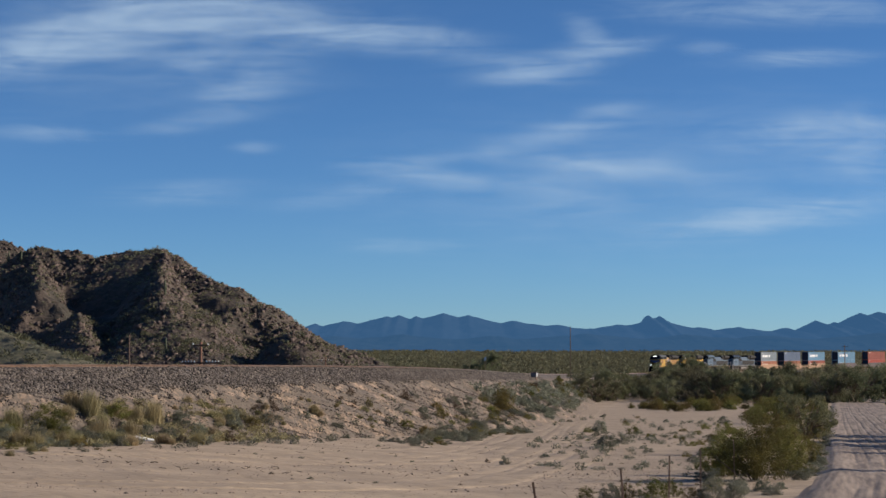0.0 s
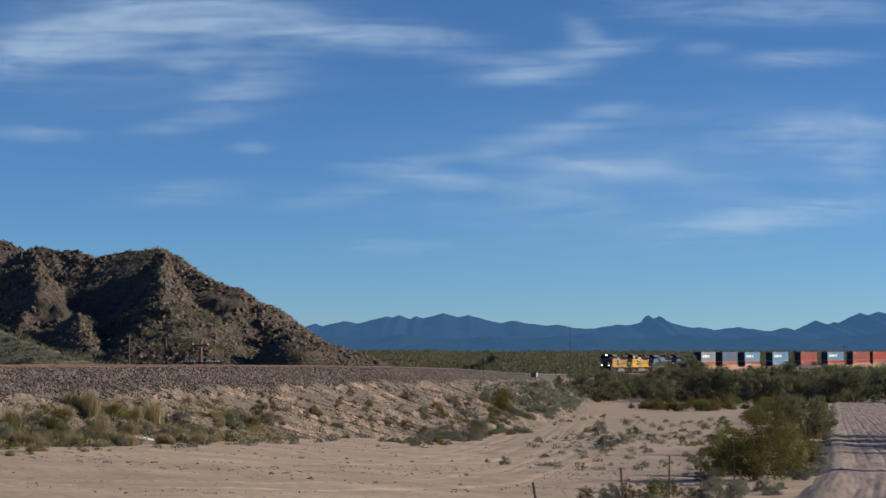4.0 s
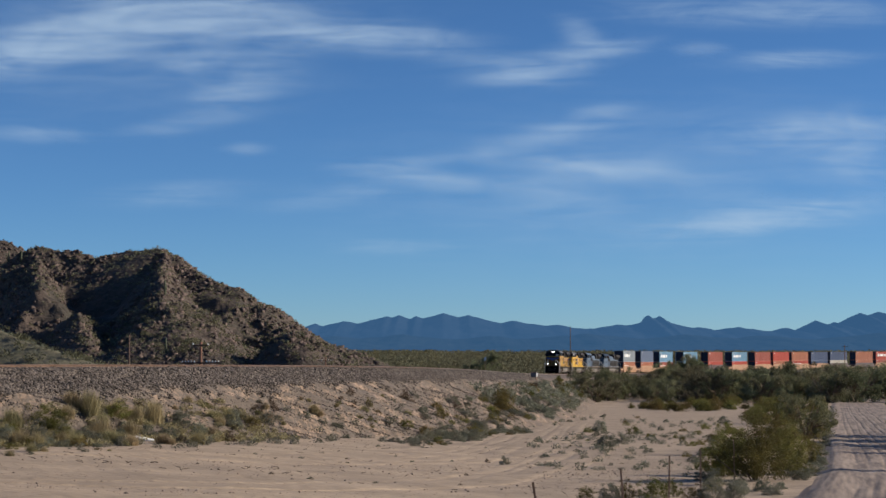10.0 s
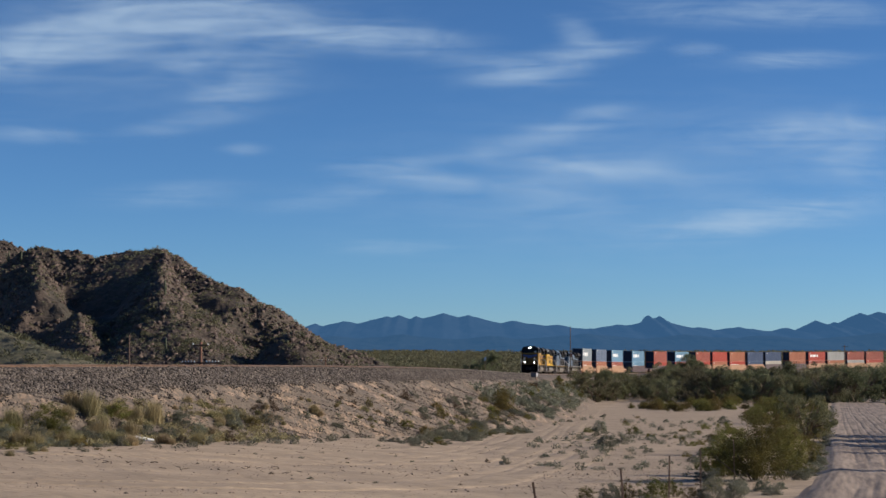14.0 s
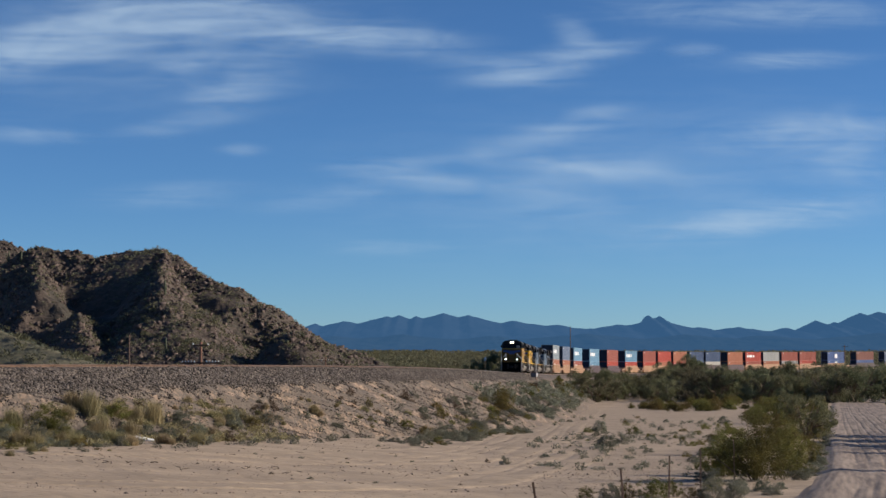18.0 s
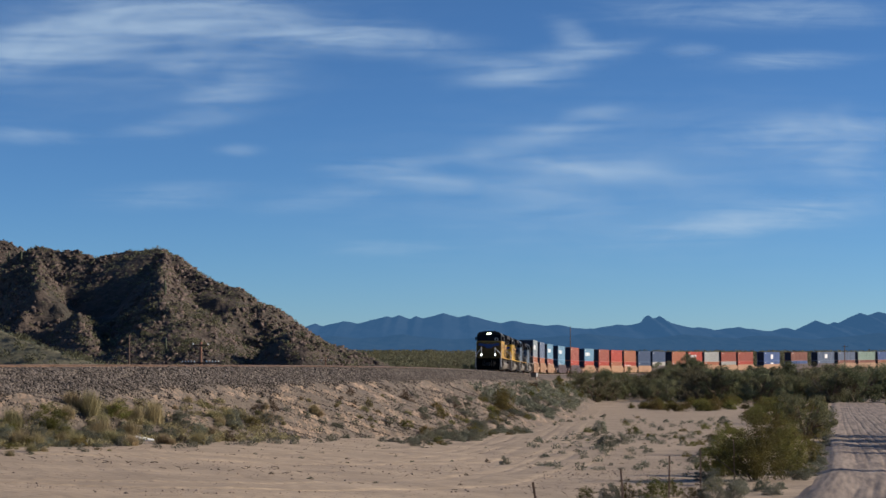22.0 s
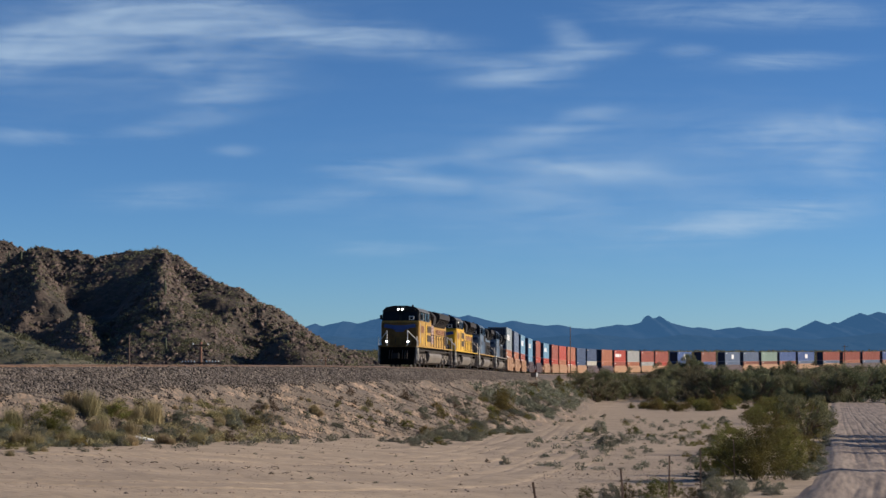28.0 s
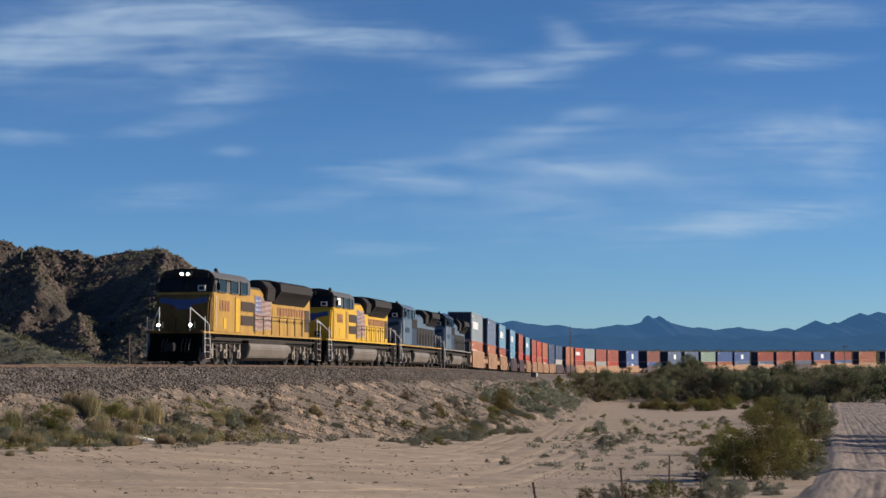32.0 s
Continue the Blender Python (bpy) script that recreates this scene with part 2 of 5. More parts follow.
# ---- dirt road beside the line, with wheel ruts and a low berm ----
def dirt_road():
    ys = np.concatenate([np.linspace(20, 120, 70), np.linspace(122, 330, 60)])
    left = np.interp(ys, [20, 44.4, 53.6, 72.8, 112.8, 273.6, 330], [3.3, 9.8, 12.35, 16.9, 25.8, 63.0, 76.2])
    us = np.linspace(-1.0, 8.2, 190)
    X = left[:, None] + us[None, :]
    Y = np.repeat(ys[:, None], len(us), 1)
    rut = 0.05 * np.exp(-((us - 0.15) / 0.4) ** 2) - 0.18 * np.clip(-us - 0.2, 0, 2)
    rut = np.repeat(rut[None, :], len(ys), 0)
    for i, (u0, dep, wid) in enumerate(((0.8, 0.05, 0.12), (1.25, 0.07, 0.13), (1.8, 0.05, 0.12), (2.2, 0.09, 0.15), (2.75, 0.05, 0.12), (3.3, 0.09, 0.15), (3.8, 0.05, 0.12), (4.4, 0.09, 0.15), (5.0, 0.05, 0.13), (5.7, 0.07, 0.16))):
        way = u0 + 0.3 * fbm(ys, 0 * ys, 40, 2, 50 + i)
        rut = rut - 0.55 * dep * (0.6 + fbm(ys, 0 * ys, 9, 2, 70 + i))[:, None] * np.exp(-((us[None, :] - way[:, None]) / (0.62 * wid)) ** 2)
    Z = ground_z(X, Y) + 0.085 - 0.07 * np.clip(1 - np.hypot(X, Y) / 400, 0, 1) * fbm(X, Y, 2.2, 3, 2) + rut + 0.012 * fbm(X, Y, 0.8, 2, 8)
    Z[:, -1] -= 0.3
    return part("road", raw("road", np.stack([X, Y, Z], -1).reshape(-1, 3), grid_faces(*X.shape), ROAD, True), ROAD)


tagged(dirt_road(), "pale graded dirt road with wheel ruts and a low sandy berm", "road", kind="structure")


# ---- wheel tracks across the sand beside the embankment ----
def wheel_tracks(name, pts, half, lanes, seed):
    """A faint two-way track: a thin skin over the sand with shallow wandering ruts."""
    p = np.array(pts, float)
    t = np.concatenate([[0], np.cumsum(np.hypot(*np.diff(p, axis=0).T))])
    u = np.linspace(0, t[-1], int(t[-1] / 0.5))
    cx, cy = np.interp(u, t, p[:, 0]), np.interp(u, t, p[:, 1])
    k = np.ones(41) / 41
    cx, cy = (np.convolve(np.pad(q, 20, mode="reflect", reflect_type="odd"), k, "valid") for q in (cx, cy))
    dx, dy = np.gradient(cx), np.gradient(cy)
    n = np.hypot(dx, dy)
    w = np.linspace(-half, half, int(half * 2 / 0.11))
    X, Y = cx[:, None] - (dy / n)[:, None] * w, cy[:, None] + (dx / n)[:, None] * w
    Z = ground_z(X, Y) + 0.03 + 0.02 * fbm(X, Y, 0.7, 2, seed)
    for i in range(lanes):
        way = -half * 0.8 + 1.6 * half * (i + 0.5) / lanes + 0.9 * fbm(u, 0 * u, 22, 3, seed + i)
        Z = Z - (0.05 * (0.5 + fbm(u, 0 * u, 8, 2, seed + 20 + i)))[:, None] * np.exp(-((w[None, :] - way[:, None]) / 0.15) ** 2)
    Z = Z - 0.10 * np.clip(np.abs(w) / half - 0.85, 0, 1)[None, :] / 0.15
    return tagged(part(name, raw(name, np.stack([X, Y, Z], -1).reshape(-1, 3), grid_faces(*X.shape), SAND, True), SAND), "faint wheel tracks pressed into the pale sand", "wheel tracks", kind="structure")


wheel_tracks("wheel_tracks", [(-34, 47), (-22, 49), (-12, 51), (-5, 56), (0, 68), (4.4, 95), (8.5, 138), (20, 244), (32, 328)], 3.2, 7, 90)
wheel_tracks("wheel_tracks", [(-24, 36), (-14, 36.5), (-6, 38.5), (-1.5, 43), (2.2, 54), (6.0, 76), (11.5, 112)], 1.6, 4, 130)


# ---- embankment: earth slope below, gravel ballast above ----
def gully_field(s, side):
    """Near 0 along the slanting rain gullies, larger on the ribs between them."""
    return np.abs(fbm(s - 2.2 * side, 0.12 * side, 3.4, 3, 6))


def bank_dip(s, side):
    """How far rain gullies cut into the embankment's flanks."""
    s, side = np.broadcast_arrays(np.asarray(s, float), np.asarray(side, float))
    cut = gully_field(s, side)
    return -0.55 * np.clip(1 - cut * 4, 0, 1) * np.clip((np.abs(side) - 3.7) / 0.7, 0, 1)


def swept(name, s0, s1, step, section, material, rough=0.1, seed=3, scale=1.5, gully=False):
    """A cross-section of (side, up) swept along the track, roughened."""
    S = np.arange(s0, s1, step)
    side, up = np.array(section).T
    x, y, z = on_line(S[:, None], side[None, :], up[None, :])
    n = rough * fbm(x, y, scale, 3, seed)
    if gully:
        n = n + bank_dip(S[:, None], side[None, :])
    me = raw(name, np.stack([x, y, z + n], -1).reshape(-1, 3), grid_faces(*x.shape)[:, ::-1], material, True)
    return part(name, me, material)


def fine_section(pts, step):
    out = []
    for (a, b), (c, d) in zip(pts, pts[1:]):
        n = max(1, int(math.hypot(c - a, d - b) / step))
        out += [(a + (c - a) * i / n, b + (d - b) * i / n) for i in range(n)]
    return out + [pts[-1]]


bank = swept("embankment", -45, 345, 0.3, fine_section([(-15, -6.4), (-6, -1.5), (-3.0, -0.85), (3.2, -0.84), (4.0, -1.06), (14, -6.7)], 0.4), BANK, 0.09, 3, 1.1, gully=True)
tagged(bank, "sandy earth railway embankment with eroded gullies", "embankment", kind="structure")
ballast = swept("ballast", -45, 345, 0.5, fine_section([(-4.3, -1.2), (-3.4, -0.75), (-1.9, -0.18), (1.9, -0.18), (2.7, -0.55), (3.7, -1.03), (4.1, -1.6)], 0.3), GRAVEL, 0.10, 4, 0.6)
tagged(ballast, "grey-brown crushed stone ballast under the railway track", "ballast", kind="structure")
far_bed = swept("ballast", 345, 980, 3.0, [(-9, -4.5), (-3.4, -0.75), (-1.9, -0.2), (1.9, -0.2), (3.4, -0.75), (9, -4.5)], GRAVEL, 0.1, 4, 2)
tagged(far_bed, "far grey-brown ballast bed of the curving track", "ballast", kind="structure")


# ---- rails and sleepers ----
def rails():
    track = tagged(new("railway_track"), "single steel railway track on wooden sleepers and gravel", "railway track", kind="structure")
    for side in (-0.75, 0.75):
        S = np.concatenate([np.arange(-45, 345, 2.0), np.arange(345, 980, 6.0)])
        sec = np.array([(-0.07, -0.17), (-0.07, -0.14), (-0.02, -0.12), (-0.02, -0.05), (-0.036, -0.04), (-0.036, 0), (0.036, 0), (0.036, -0.04), (0.02, -0.05), (0.02, -0.12), (0.07, -0.14), (0.07, -0.17)])
        x, y, z = on_line(S[:, None], side + sec[None, :, 0], sec[None, :, 1])
        part("rail", raw("rail", np.stack([x, y, z], -1).reshape(-1, 3), grid_faces(*x.shape), RAILM), RAILM, track, "worn steel rail")
    tie = M().box(-0.11, 0.11, -1.3, 1.3, -0.30, -0.145).mesh("sleeper", 0.01)
    tie.materials.append(WOOD)
    for i in range(240):
        s = -44 + 0.62 * i
        ob = new("sleeper", tie)
        ob.parent = track
        ob.matrix_basis = line_pose(s - 0.2, s + 0.2)
    return track


rails()


# ---- loose ballast stones on the shoulder ----
def stones(name, count, s_range, side_range, surface, size, material, seed, lift=0.3, ragged=0.0, streaks=False):
    """Many small angular stones scattered over a strip (its outer edge ragged), as one mesh."""
    rng = np.random.default_rng(seed)
    base = np.array([(1, 0, 0), (0, 1, 0), (-1, 0, 0), (0, -1, 0), (0, 0, 0.8), (0, 0, -0.6)], float)
    tris = np.array([(0, 1, 4), (1, 2, 4), (2, 3, 4), (3, 0, 4), (1, 0, 5), (2, 1, 5), (3, 2, 5), (0, 3, 5)])
    s = s_range[0] + (s_range[1] - s_range[0]) * rng.random(count) ** 1.6
    tongue = np.clip(fbm(s, 0 * s, 2.6, 3, 77) + 0.15, -0.3, 1)
    d = side_range[0] + (side_range[1] - side_range[0] + ragged * tongue) * rng.random(count)
    if streaks:                              # spilled stones gather in the gullies
        keep = (gully_field(s, d) < 0.19 + 0.03 * (d - 5) + 0.16 * rng.random(count)) | (rng.random(count) < 0.18)
        s, d = s[keep], d[keep]
        count = len(s)
    x, y, z = on_line(s, d, surface(d) + bank_dip(s, d))
    r = rng.uniform(*size, count) * rng.uniform(0.6, 1.2, count)
    a = rng.uniform(0, 6.28, count)
    v = base[None] * rng.uniform(0.6, 1.3, (count, 6, 1)) * r[:, None, None]
    c, n = np.cos(a)[:, None], np.sin(a)[:, None]
    v = np.stack([v[..., 0] * c - v[..., 1] * n + x[:, None], v[..., 0] * n + v[..., 1] * c + y[:, None], v[..., 2] + z[:, None] + lift * r[:, None]], -1)
    f = tris[None] + 6 * np.arange(count)[:, None, None]
    return part(name, raw(name, v.reshape(-1, 3), f.reshape(-1, 3), material), material)


def ballast_top(d):
    return np.interp(d, [-1.9, 1.9, 2.7, 4.0, 9.0], [-0.18, -0.18, -0.55, -1.1, -3.9])


tagged(stones("ballast_stones", 90000, (-28, 200), (1.0, 4.1), ballast_top, (0.035, 0.085), STONES, 11, ragged=1.7),
       "loose grey-brown crushed ballast stones", "ballast", kind="stuff")

tagged(stones("spilled_stones", 90000, (-34, 160), (4.3, 9.4), ballast_top, (0.02, 0.055), STONES, 12, 1.0, streaks=True),
       "dark stones spilled down the embankment flank", "stones", kind="stuff")


# ---- the rocky hill behind the track ----
def hill_height(x, y):
    """Height over z 0 of the hill: ridges, a saddle, spurs towards the track and a knoll at its foot."""
    def ridge(x0, y0, x1, y1, h0, h1, w, power=1.15):
        t = np.clip(((x - x0) * (x1 - x0) + (y - y0) * (y1 - y0)) / ((x1 - x0) ** 2 + (y1 - y0) ** 2), 0, 1)
        d = np.hypot(x - x0 - t * (x1 - x0), y - y0 - t * (y1 - y0)) / w
        return (h0 + (h1 - h0) * t) * np.clip(1 - d ** power, 0, 1)
    wx, wy = 3.5 * fbm(x, y, 26, 3, 11), 3.5 * fbm(x, y, 26, 3, 12)
    x, y = x + wx, y + wy
    parts = [ridge(-116, 482, -104, 480, 36.3, 34.3, 48),       # the left summit
             ridge(-104, 480, -92, 484, 33.2, 34.0, 48),        # saddle
             ridge(-95, 482, -82, 478, 35.0, 36.3, 50),         # the main summit
             ridge(-82, 478, -61, 460, 36.0, 25.4, 42, 1.2),     # ridge falling to the plain
             ridge(-61, 460, -40, 440, 25.4, 11.3, 34, 1.2),
             ridge(-80, 478, -62, 392, 35.0, 11.0, 30),          # spur towards the track
             ridge(-116, 482, -104, 440, 35.0, 23.0, 26),        # short spur under the left summit
             ridge(-91, 424, -82, 392, 17.0, 8.5, 15),          # low outcrop
             ridge(-165, 565, -147, 560, 47, 43.0, 50, 1.4),         # higher ground beyond
             ridge(-35, 388, -32, 390, 12.0, 10.5, 16),         # knoll
             ridge(-84, 292, -52, 270, 14.5, 4.5, 24),          # low green rise
             26.5 * np.clip(1 - (481 - y) / 108, 0, 1) * np.clip((x + 110) / 22, 0, 1) * np.clip((-58 - x) / 22, 0, 1) * np.clip((520 - y) / 40, 0, 1),   # broad front flank
             ]
    h = parts[0]
    for p in parts[1:]:
        h = np.maximum(h, p)
    rough = np.clip(h / 8, 0, 1) * np.clip((y - 330) / 40, 0.10, 1)
    crag = np.clip(fbm(x, y, 30, 2, 15) + 0.25, 0, 1)            # rocky patches between smoother slopes
    h = h + rough * (2.4 * np.abs(fbm(x, y, 17, 3, 13)) - 0.2 + (0.8 + 2.2 * crag) * fbm(x, y, 4.5, 4, 14))
    return h - 4.0 - 3 * (1 - np.clip(h / 2, 0, 1))


_hx, _hy = np.meshgrid(np.linspace(-220, 10, 420), np.concatenate([np.linspace(330, 520, 330), np.linspace(522, 640, 60)]))
_hz = hill_height(_hx, _hy)
hill = part("hill", raw("hill", np.stack([_hx, _hy, _hz], -1).reshape(-1, 3), grid_faces(*_hx.shape), DIRTROCK, False), DIRTROCK)
tagged(hill, "rugged brown rocky desert hill with boulders and sparse shrubs", "hill", kind="structure")


_rx, _ry = np.meshgrid(np.linspace(-180, 10, 200), np.linspace(235, 330, 110))
_rz = hill_height(_rx, _ry)
rise = part("low_rise", raw("low_rise", np.stack([_rx, _ry, _rz], -1).reshape(-1, 3), grid_faces(*_rx.shape), OLIVE, True), OLIVE)
tagged(rise, "low olive-brown earth rise at the foot of the hill", "hill", kind="structure")


def boulders(count, seed):
    """Angular rocks bedded in the hill's flanks, as one mesh."""
    rng = np.random.default_rng(seed)
    x, y = rng.uniform(-170, -5, count * 4), rng.uniform(340, 565, count * 4)
    h = hill_height(x, y)
    e = 1.5
    steep = np.hypot(hill_height(x + e, y) - h, hill_height(x, y + e) - h) / e
    keep = (h > 0) & (y > 340) & (fbm(x, y, 14, 2, 21) + 0.25 * steep + 0.2 * rng.random(len(x)) > 0.06)
    x, y, h = x[keep][:count], y[keep][:count], h[keep][:count]
    n = len(x)
    g = np.array([(a, b, c) for a in (-1, 1) for b in (-1, 1) for c in (-1, 1)], float)
    q = np.array([(0, 1, 3, 2), (4, 6, 7, 5), (0, 4, 5, 1), (2, 3, 7, 6), (0, 2, 6, 4), (1, 5, 7, 3)])
    r = rng.uniform(0.2, 1.0, n) ** 6 * 0.75 + 0.11
    v = g[None] * rng.uniform(0.1, 1.35, (n, 8, 3)) * r[:, None, None]
    a = rng.uniform(0, 6.28, n)
    c, s = np.cos(a)[:, None], np.sin(a)[:, None]
    v = np.stack([v[..., 0] * c - v[..., 1] * s + x[:, None], v[..., 0] * s + v[..., 1] * c + y[:, None], 0.9 * v[..., 2] + h[:, None] - 0.3 * r[:, None]], -1)
    f = q[None] + 8 * np.arange(n)[:, None, None]
    return part("boulders", raw("boulders", v.reshape(-1, 3), f.reshape(-1, 4), BOULDER), BOULDER)


tagged(boulders(34000, 5), "reddish-brown angular boulders on the hill", "boulders", kind="stuff")


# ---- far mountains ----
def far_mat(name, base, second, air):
    """Dry rock with the blue airlight of the distance put in as emission."""
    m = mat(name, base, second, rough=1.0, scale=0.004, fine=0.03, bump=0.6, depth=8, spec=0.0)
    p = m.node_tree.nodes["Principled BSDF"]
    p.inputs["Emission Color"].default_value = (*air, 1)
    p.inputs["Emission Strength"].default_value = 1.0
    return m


# distance haze is painted in: blue-grey base colours and a blue glow
FAR1 = far_mat("hazed_range_rock", (0.014, 0.018, 0.024), (0.009, 0.013, 0.018), (0.026, 0.072, 0.150))
FAR2 = far_mat("hazed_foothill_rock", (0.017, 0.021, 0.024), (0.010, 0.014, 0.017), (0.022, 0.063, 0.130))


def range_of(name, dist, depth, base, peaks, material, seed, label):
    """A mountain range: a strip of relief whose crest is the highest of many peaks (place, height, half-width)."""
    x = np.linspace(-1500, 1700, 1000)
    t = np.linspace(0, 1, 26)
    crest = np.full_like(x, base, dtype=float)
    for px, ph, pw in peaks:
        crest = np.maximum(crest, base + (ph - base) * np.clip(1 - np.abs((x - px) / (1.7 * pw)) ** (4.0 if pw < 20 else 0.9), 0, 1))
    crest = np.convolve(np.pad(crest, 1, mode="edge"), np.ones(3) / 3, "valid") + 5.0 * fbm(x, x * 0, 55, 5, seed)
    X = np.repeat(x[None], len(t), 0)
    Y = dist + depth * (t[:, None] - 1) + 0 * X
    prof = t[:, None] ** 0.85
    Z = -6 + (crest[None] + 6) * prof
    fold = (1 - prof) * prof
    Z = Z + fold * (75 * np.abs(fbm(X, Y, 170, 5, seed + 1)) + 24 * fbm(X, Y, 60, 3, seed + 2))
    Z = np.minimum(Z, -6 + (crest[None] + 6) * (0.02 + 0.98 * prof ** 0.7))
    ob = part(name, raw(name, np.stack([X, Y, Z], -1).reshape(-1, 3), grid_faces(*X.shape), material, False), material)
    return tagged(ob, label, "mountains", kind="structure")


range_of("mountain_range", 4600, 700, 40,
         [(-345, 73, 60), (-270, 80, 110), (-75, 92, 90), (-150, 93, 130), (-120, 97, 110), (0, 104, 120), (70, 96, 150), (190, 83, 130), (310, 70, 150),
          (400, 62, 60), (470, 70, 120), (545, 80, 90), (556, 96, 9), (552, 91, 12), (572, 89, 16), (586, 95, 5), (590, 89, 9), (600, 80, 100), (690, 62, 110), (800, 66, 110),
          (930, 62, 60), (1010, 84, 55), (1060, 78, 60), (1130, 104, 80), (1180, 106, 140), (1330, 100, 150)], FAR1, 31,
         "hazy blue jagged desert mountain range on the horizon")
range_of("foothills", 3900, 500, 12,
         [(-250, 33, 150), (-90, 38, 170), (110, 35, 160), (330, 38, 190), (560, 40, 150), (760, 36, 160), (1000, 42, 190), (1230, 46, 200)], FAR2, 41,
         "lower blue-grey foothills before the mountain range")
# ---- plants ----
def leaf_cloud(centres, radii, n_each, size, rng, flat=0.8, hang=0.0):
    """Small three-cornered leaves round many centres; returns corners and faces."""
    centres, radii = np.asarray(centres, float), np.asarray(radii, float)
    k = len(centres) * n_each
    c = np.repeat(centres, n_each, 0)
    r = np.repeat(radii, n_each)
    d = rng.normal(size=(k, 3))
    d /= np.linalg.norm(d, axis=1, keepdims=True)
    p = c + d * (r * rng.random(k) ** 0.45)[:, None] * np.array([1, 1, flat])
    a, b = rng.normal(size=(k, 3)), rng.normal(size=(k, 3))
    a /= np.linalg.norm(a, axis=1, keepdims=True)
    b /= np.linalg.norm(b, axis=1, keepdims=True)
    z = size * rng.uniform(0.5, 1.3, k)[:, None]
    v = np.stack([p - a * z * 0.6, p + a * z * 0.6, p + b * z], 1)
    return v.reshape(-1, 3), np.arange(3 * k).reshape(-1, 3)


def bush_meshes(name, material, n, lobes, each, leaf, rise, seed, lump=(0.07, 0.16), inner=0.6):
    """n shapes of a bush about 1 m wide and `rise` high: leaf sprays that fan out from the root, and the stems."""
    out = []
    for i in range(n):
        rng = np.random.default_rng(seed + i)
        a = rng.uniform(0, 6.28, lobes)
        e = np.arcsin(rng.uniform(0.02, 1.0, lobes))
        reach = rng.uniform(inner, 1.05, lobes) * (1 + 0.16 * np.sin(3 * a + i))
        c = np.stack([np.cos(a) * np.cos(e) * 0.42 * reach, np.sin(a) * np.cos(e) * 0.42 * reach, rise * (0.06 + 0.78 * np.sin(e) * reach)], 1)
        v, f = leaf_cloud(c, rng.uniform(*lump, lobes), each, leaf, rng, rise)
        v[:, 2] = np.maximum(v[:, 2], 0.01)
        stems = M()
        for q in c[:: max(1, lobes // 9)]:
            stems.tube((q[0] * 0.1, q[1] * 0.1, -0.05), tuple(q), 0.012, 0.004, 4)
        sm = stems.mesh(name + "_stems")
        sm.materials.append(BARK)
        out.append((raw(name, v, f, material), sm))
    return out


def tuft_meshes(n, seed):
    """Dry grass: blades that fan up from one root."""
    out = []
    for i in range(n):
        rng = np.random.default_rng(seed + i)
        k = 900
        a, lean = rng.uniform(0, 6.28, k), rng.random(k) ** 0.7 * 0.98
        h = rng.uniform(0.45, 1.0, k)
        root = np.stack([rng.normal(0, 0.12, k), rng.normal(0, 0.12, k), np.zeros(k)], 1)
        tip = root + np.stack([np.cos(a) * lean * h * 0.6, np.sin(a) * lean * h * 0.6, h * np.sqrt(1 - 0.7 * lean ** 2)], 1)
        side = np.stack([-np.sin(a), np.cos(a), np.zeros(k)], 1) * 0.016
        v = np.stack([root - side, root + side, tip], 1)
        sm = M().tube((0, 0, -0.05), (0, 0, 0.12), 0.10, 0.06, 8).mesh("root_clump")
        sm.materials.append(BARK)
        out.append((raw("dry_tuft", v.reshape(-1, 3), np.arange(3 * k).reshape(-1, 3), DRY), sm))
    return out


CREO_B = bush_meshes("creosote", CREO, 5, 70, 80, 0.022, 0.78, 100)
BIG_B = bush_meshes("big_creosote", CREO, 6, 140, 190, 0.0125, 0.9, 150, (0.05, 0.13), 0.35)
SAGE_B = bush_meshes("sage", SAGE, 6, 90, 110, 0.019, 0.72, 200, (0.07, 0.14))
DRY_B = tuft_meshes(4, 300)
DEAD_B = bush_meshes("dead", DEAD, 3, 28, 60, 0.034, 0.75, 400, (0.10, 0.18))


def bush(kind, x, y, z, wide, high, rng):
    table, name, label, cat, grp = {
        "creo": (CREO_B, "creosote_bush", "olive-green creosote bush growing on dry sand", "bush", "creosote bushes"),
        "sage": (SAGE_B, "sage_bush", "low grey-green desert bush on sandy ground", "bush", "sage bushes"),
        "dry": (DRY_B, "grass_tuft", "dry yellowish grass tuft on the embankment", "grass", "grass tufts"),
        "dead": (DEAD_B, "dead_bush", "dark brown leafless bush on the slope", "bush", "dead bushes")}[kind]
    if kind == "creo" and wide > 1.3:
        table = BIG_B
    me, sm = table[rng.integers(len(table))]
    ob = new(name, me)
    ob.matrix_basis = pose(x, y, z, 0, 0, float(rng.uniform(0, 360))) @ Matrix.Diagonal((wide, wide, high, 1))
    tagged(ob, label, cat, grp)
    st = new("woody_base", sm)
    st.parent = ob
    return ob


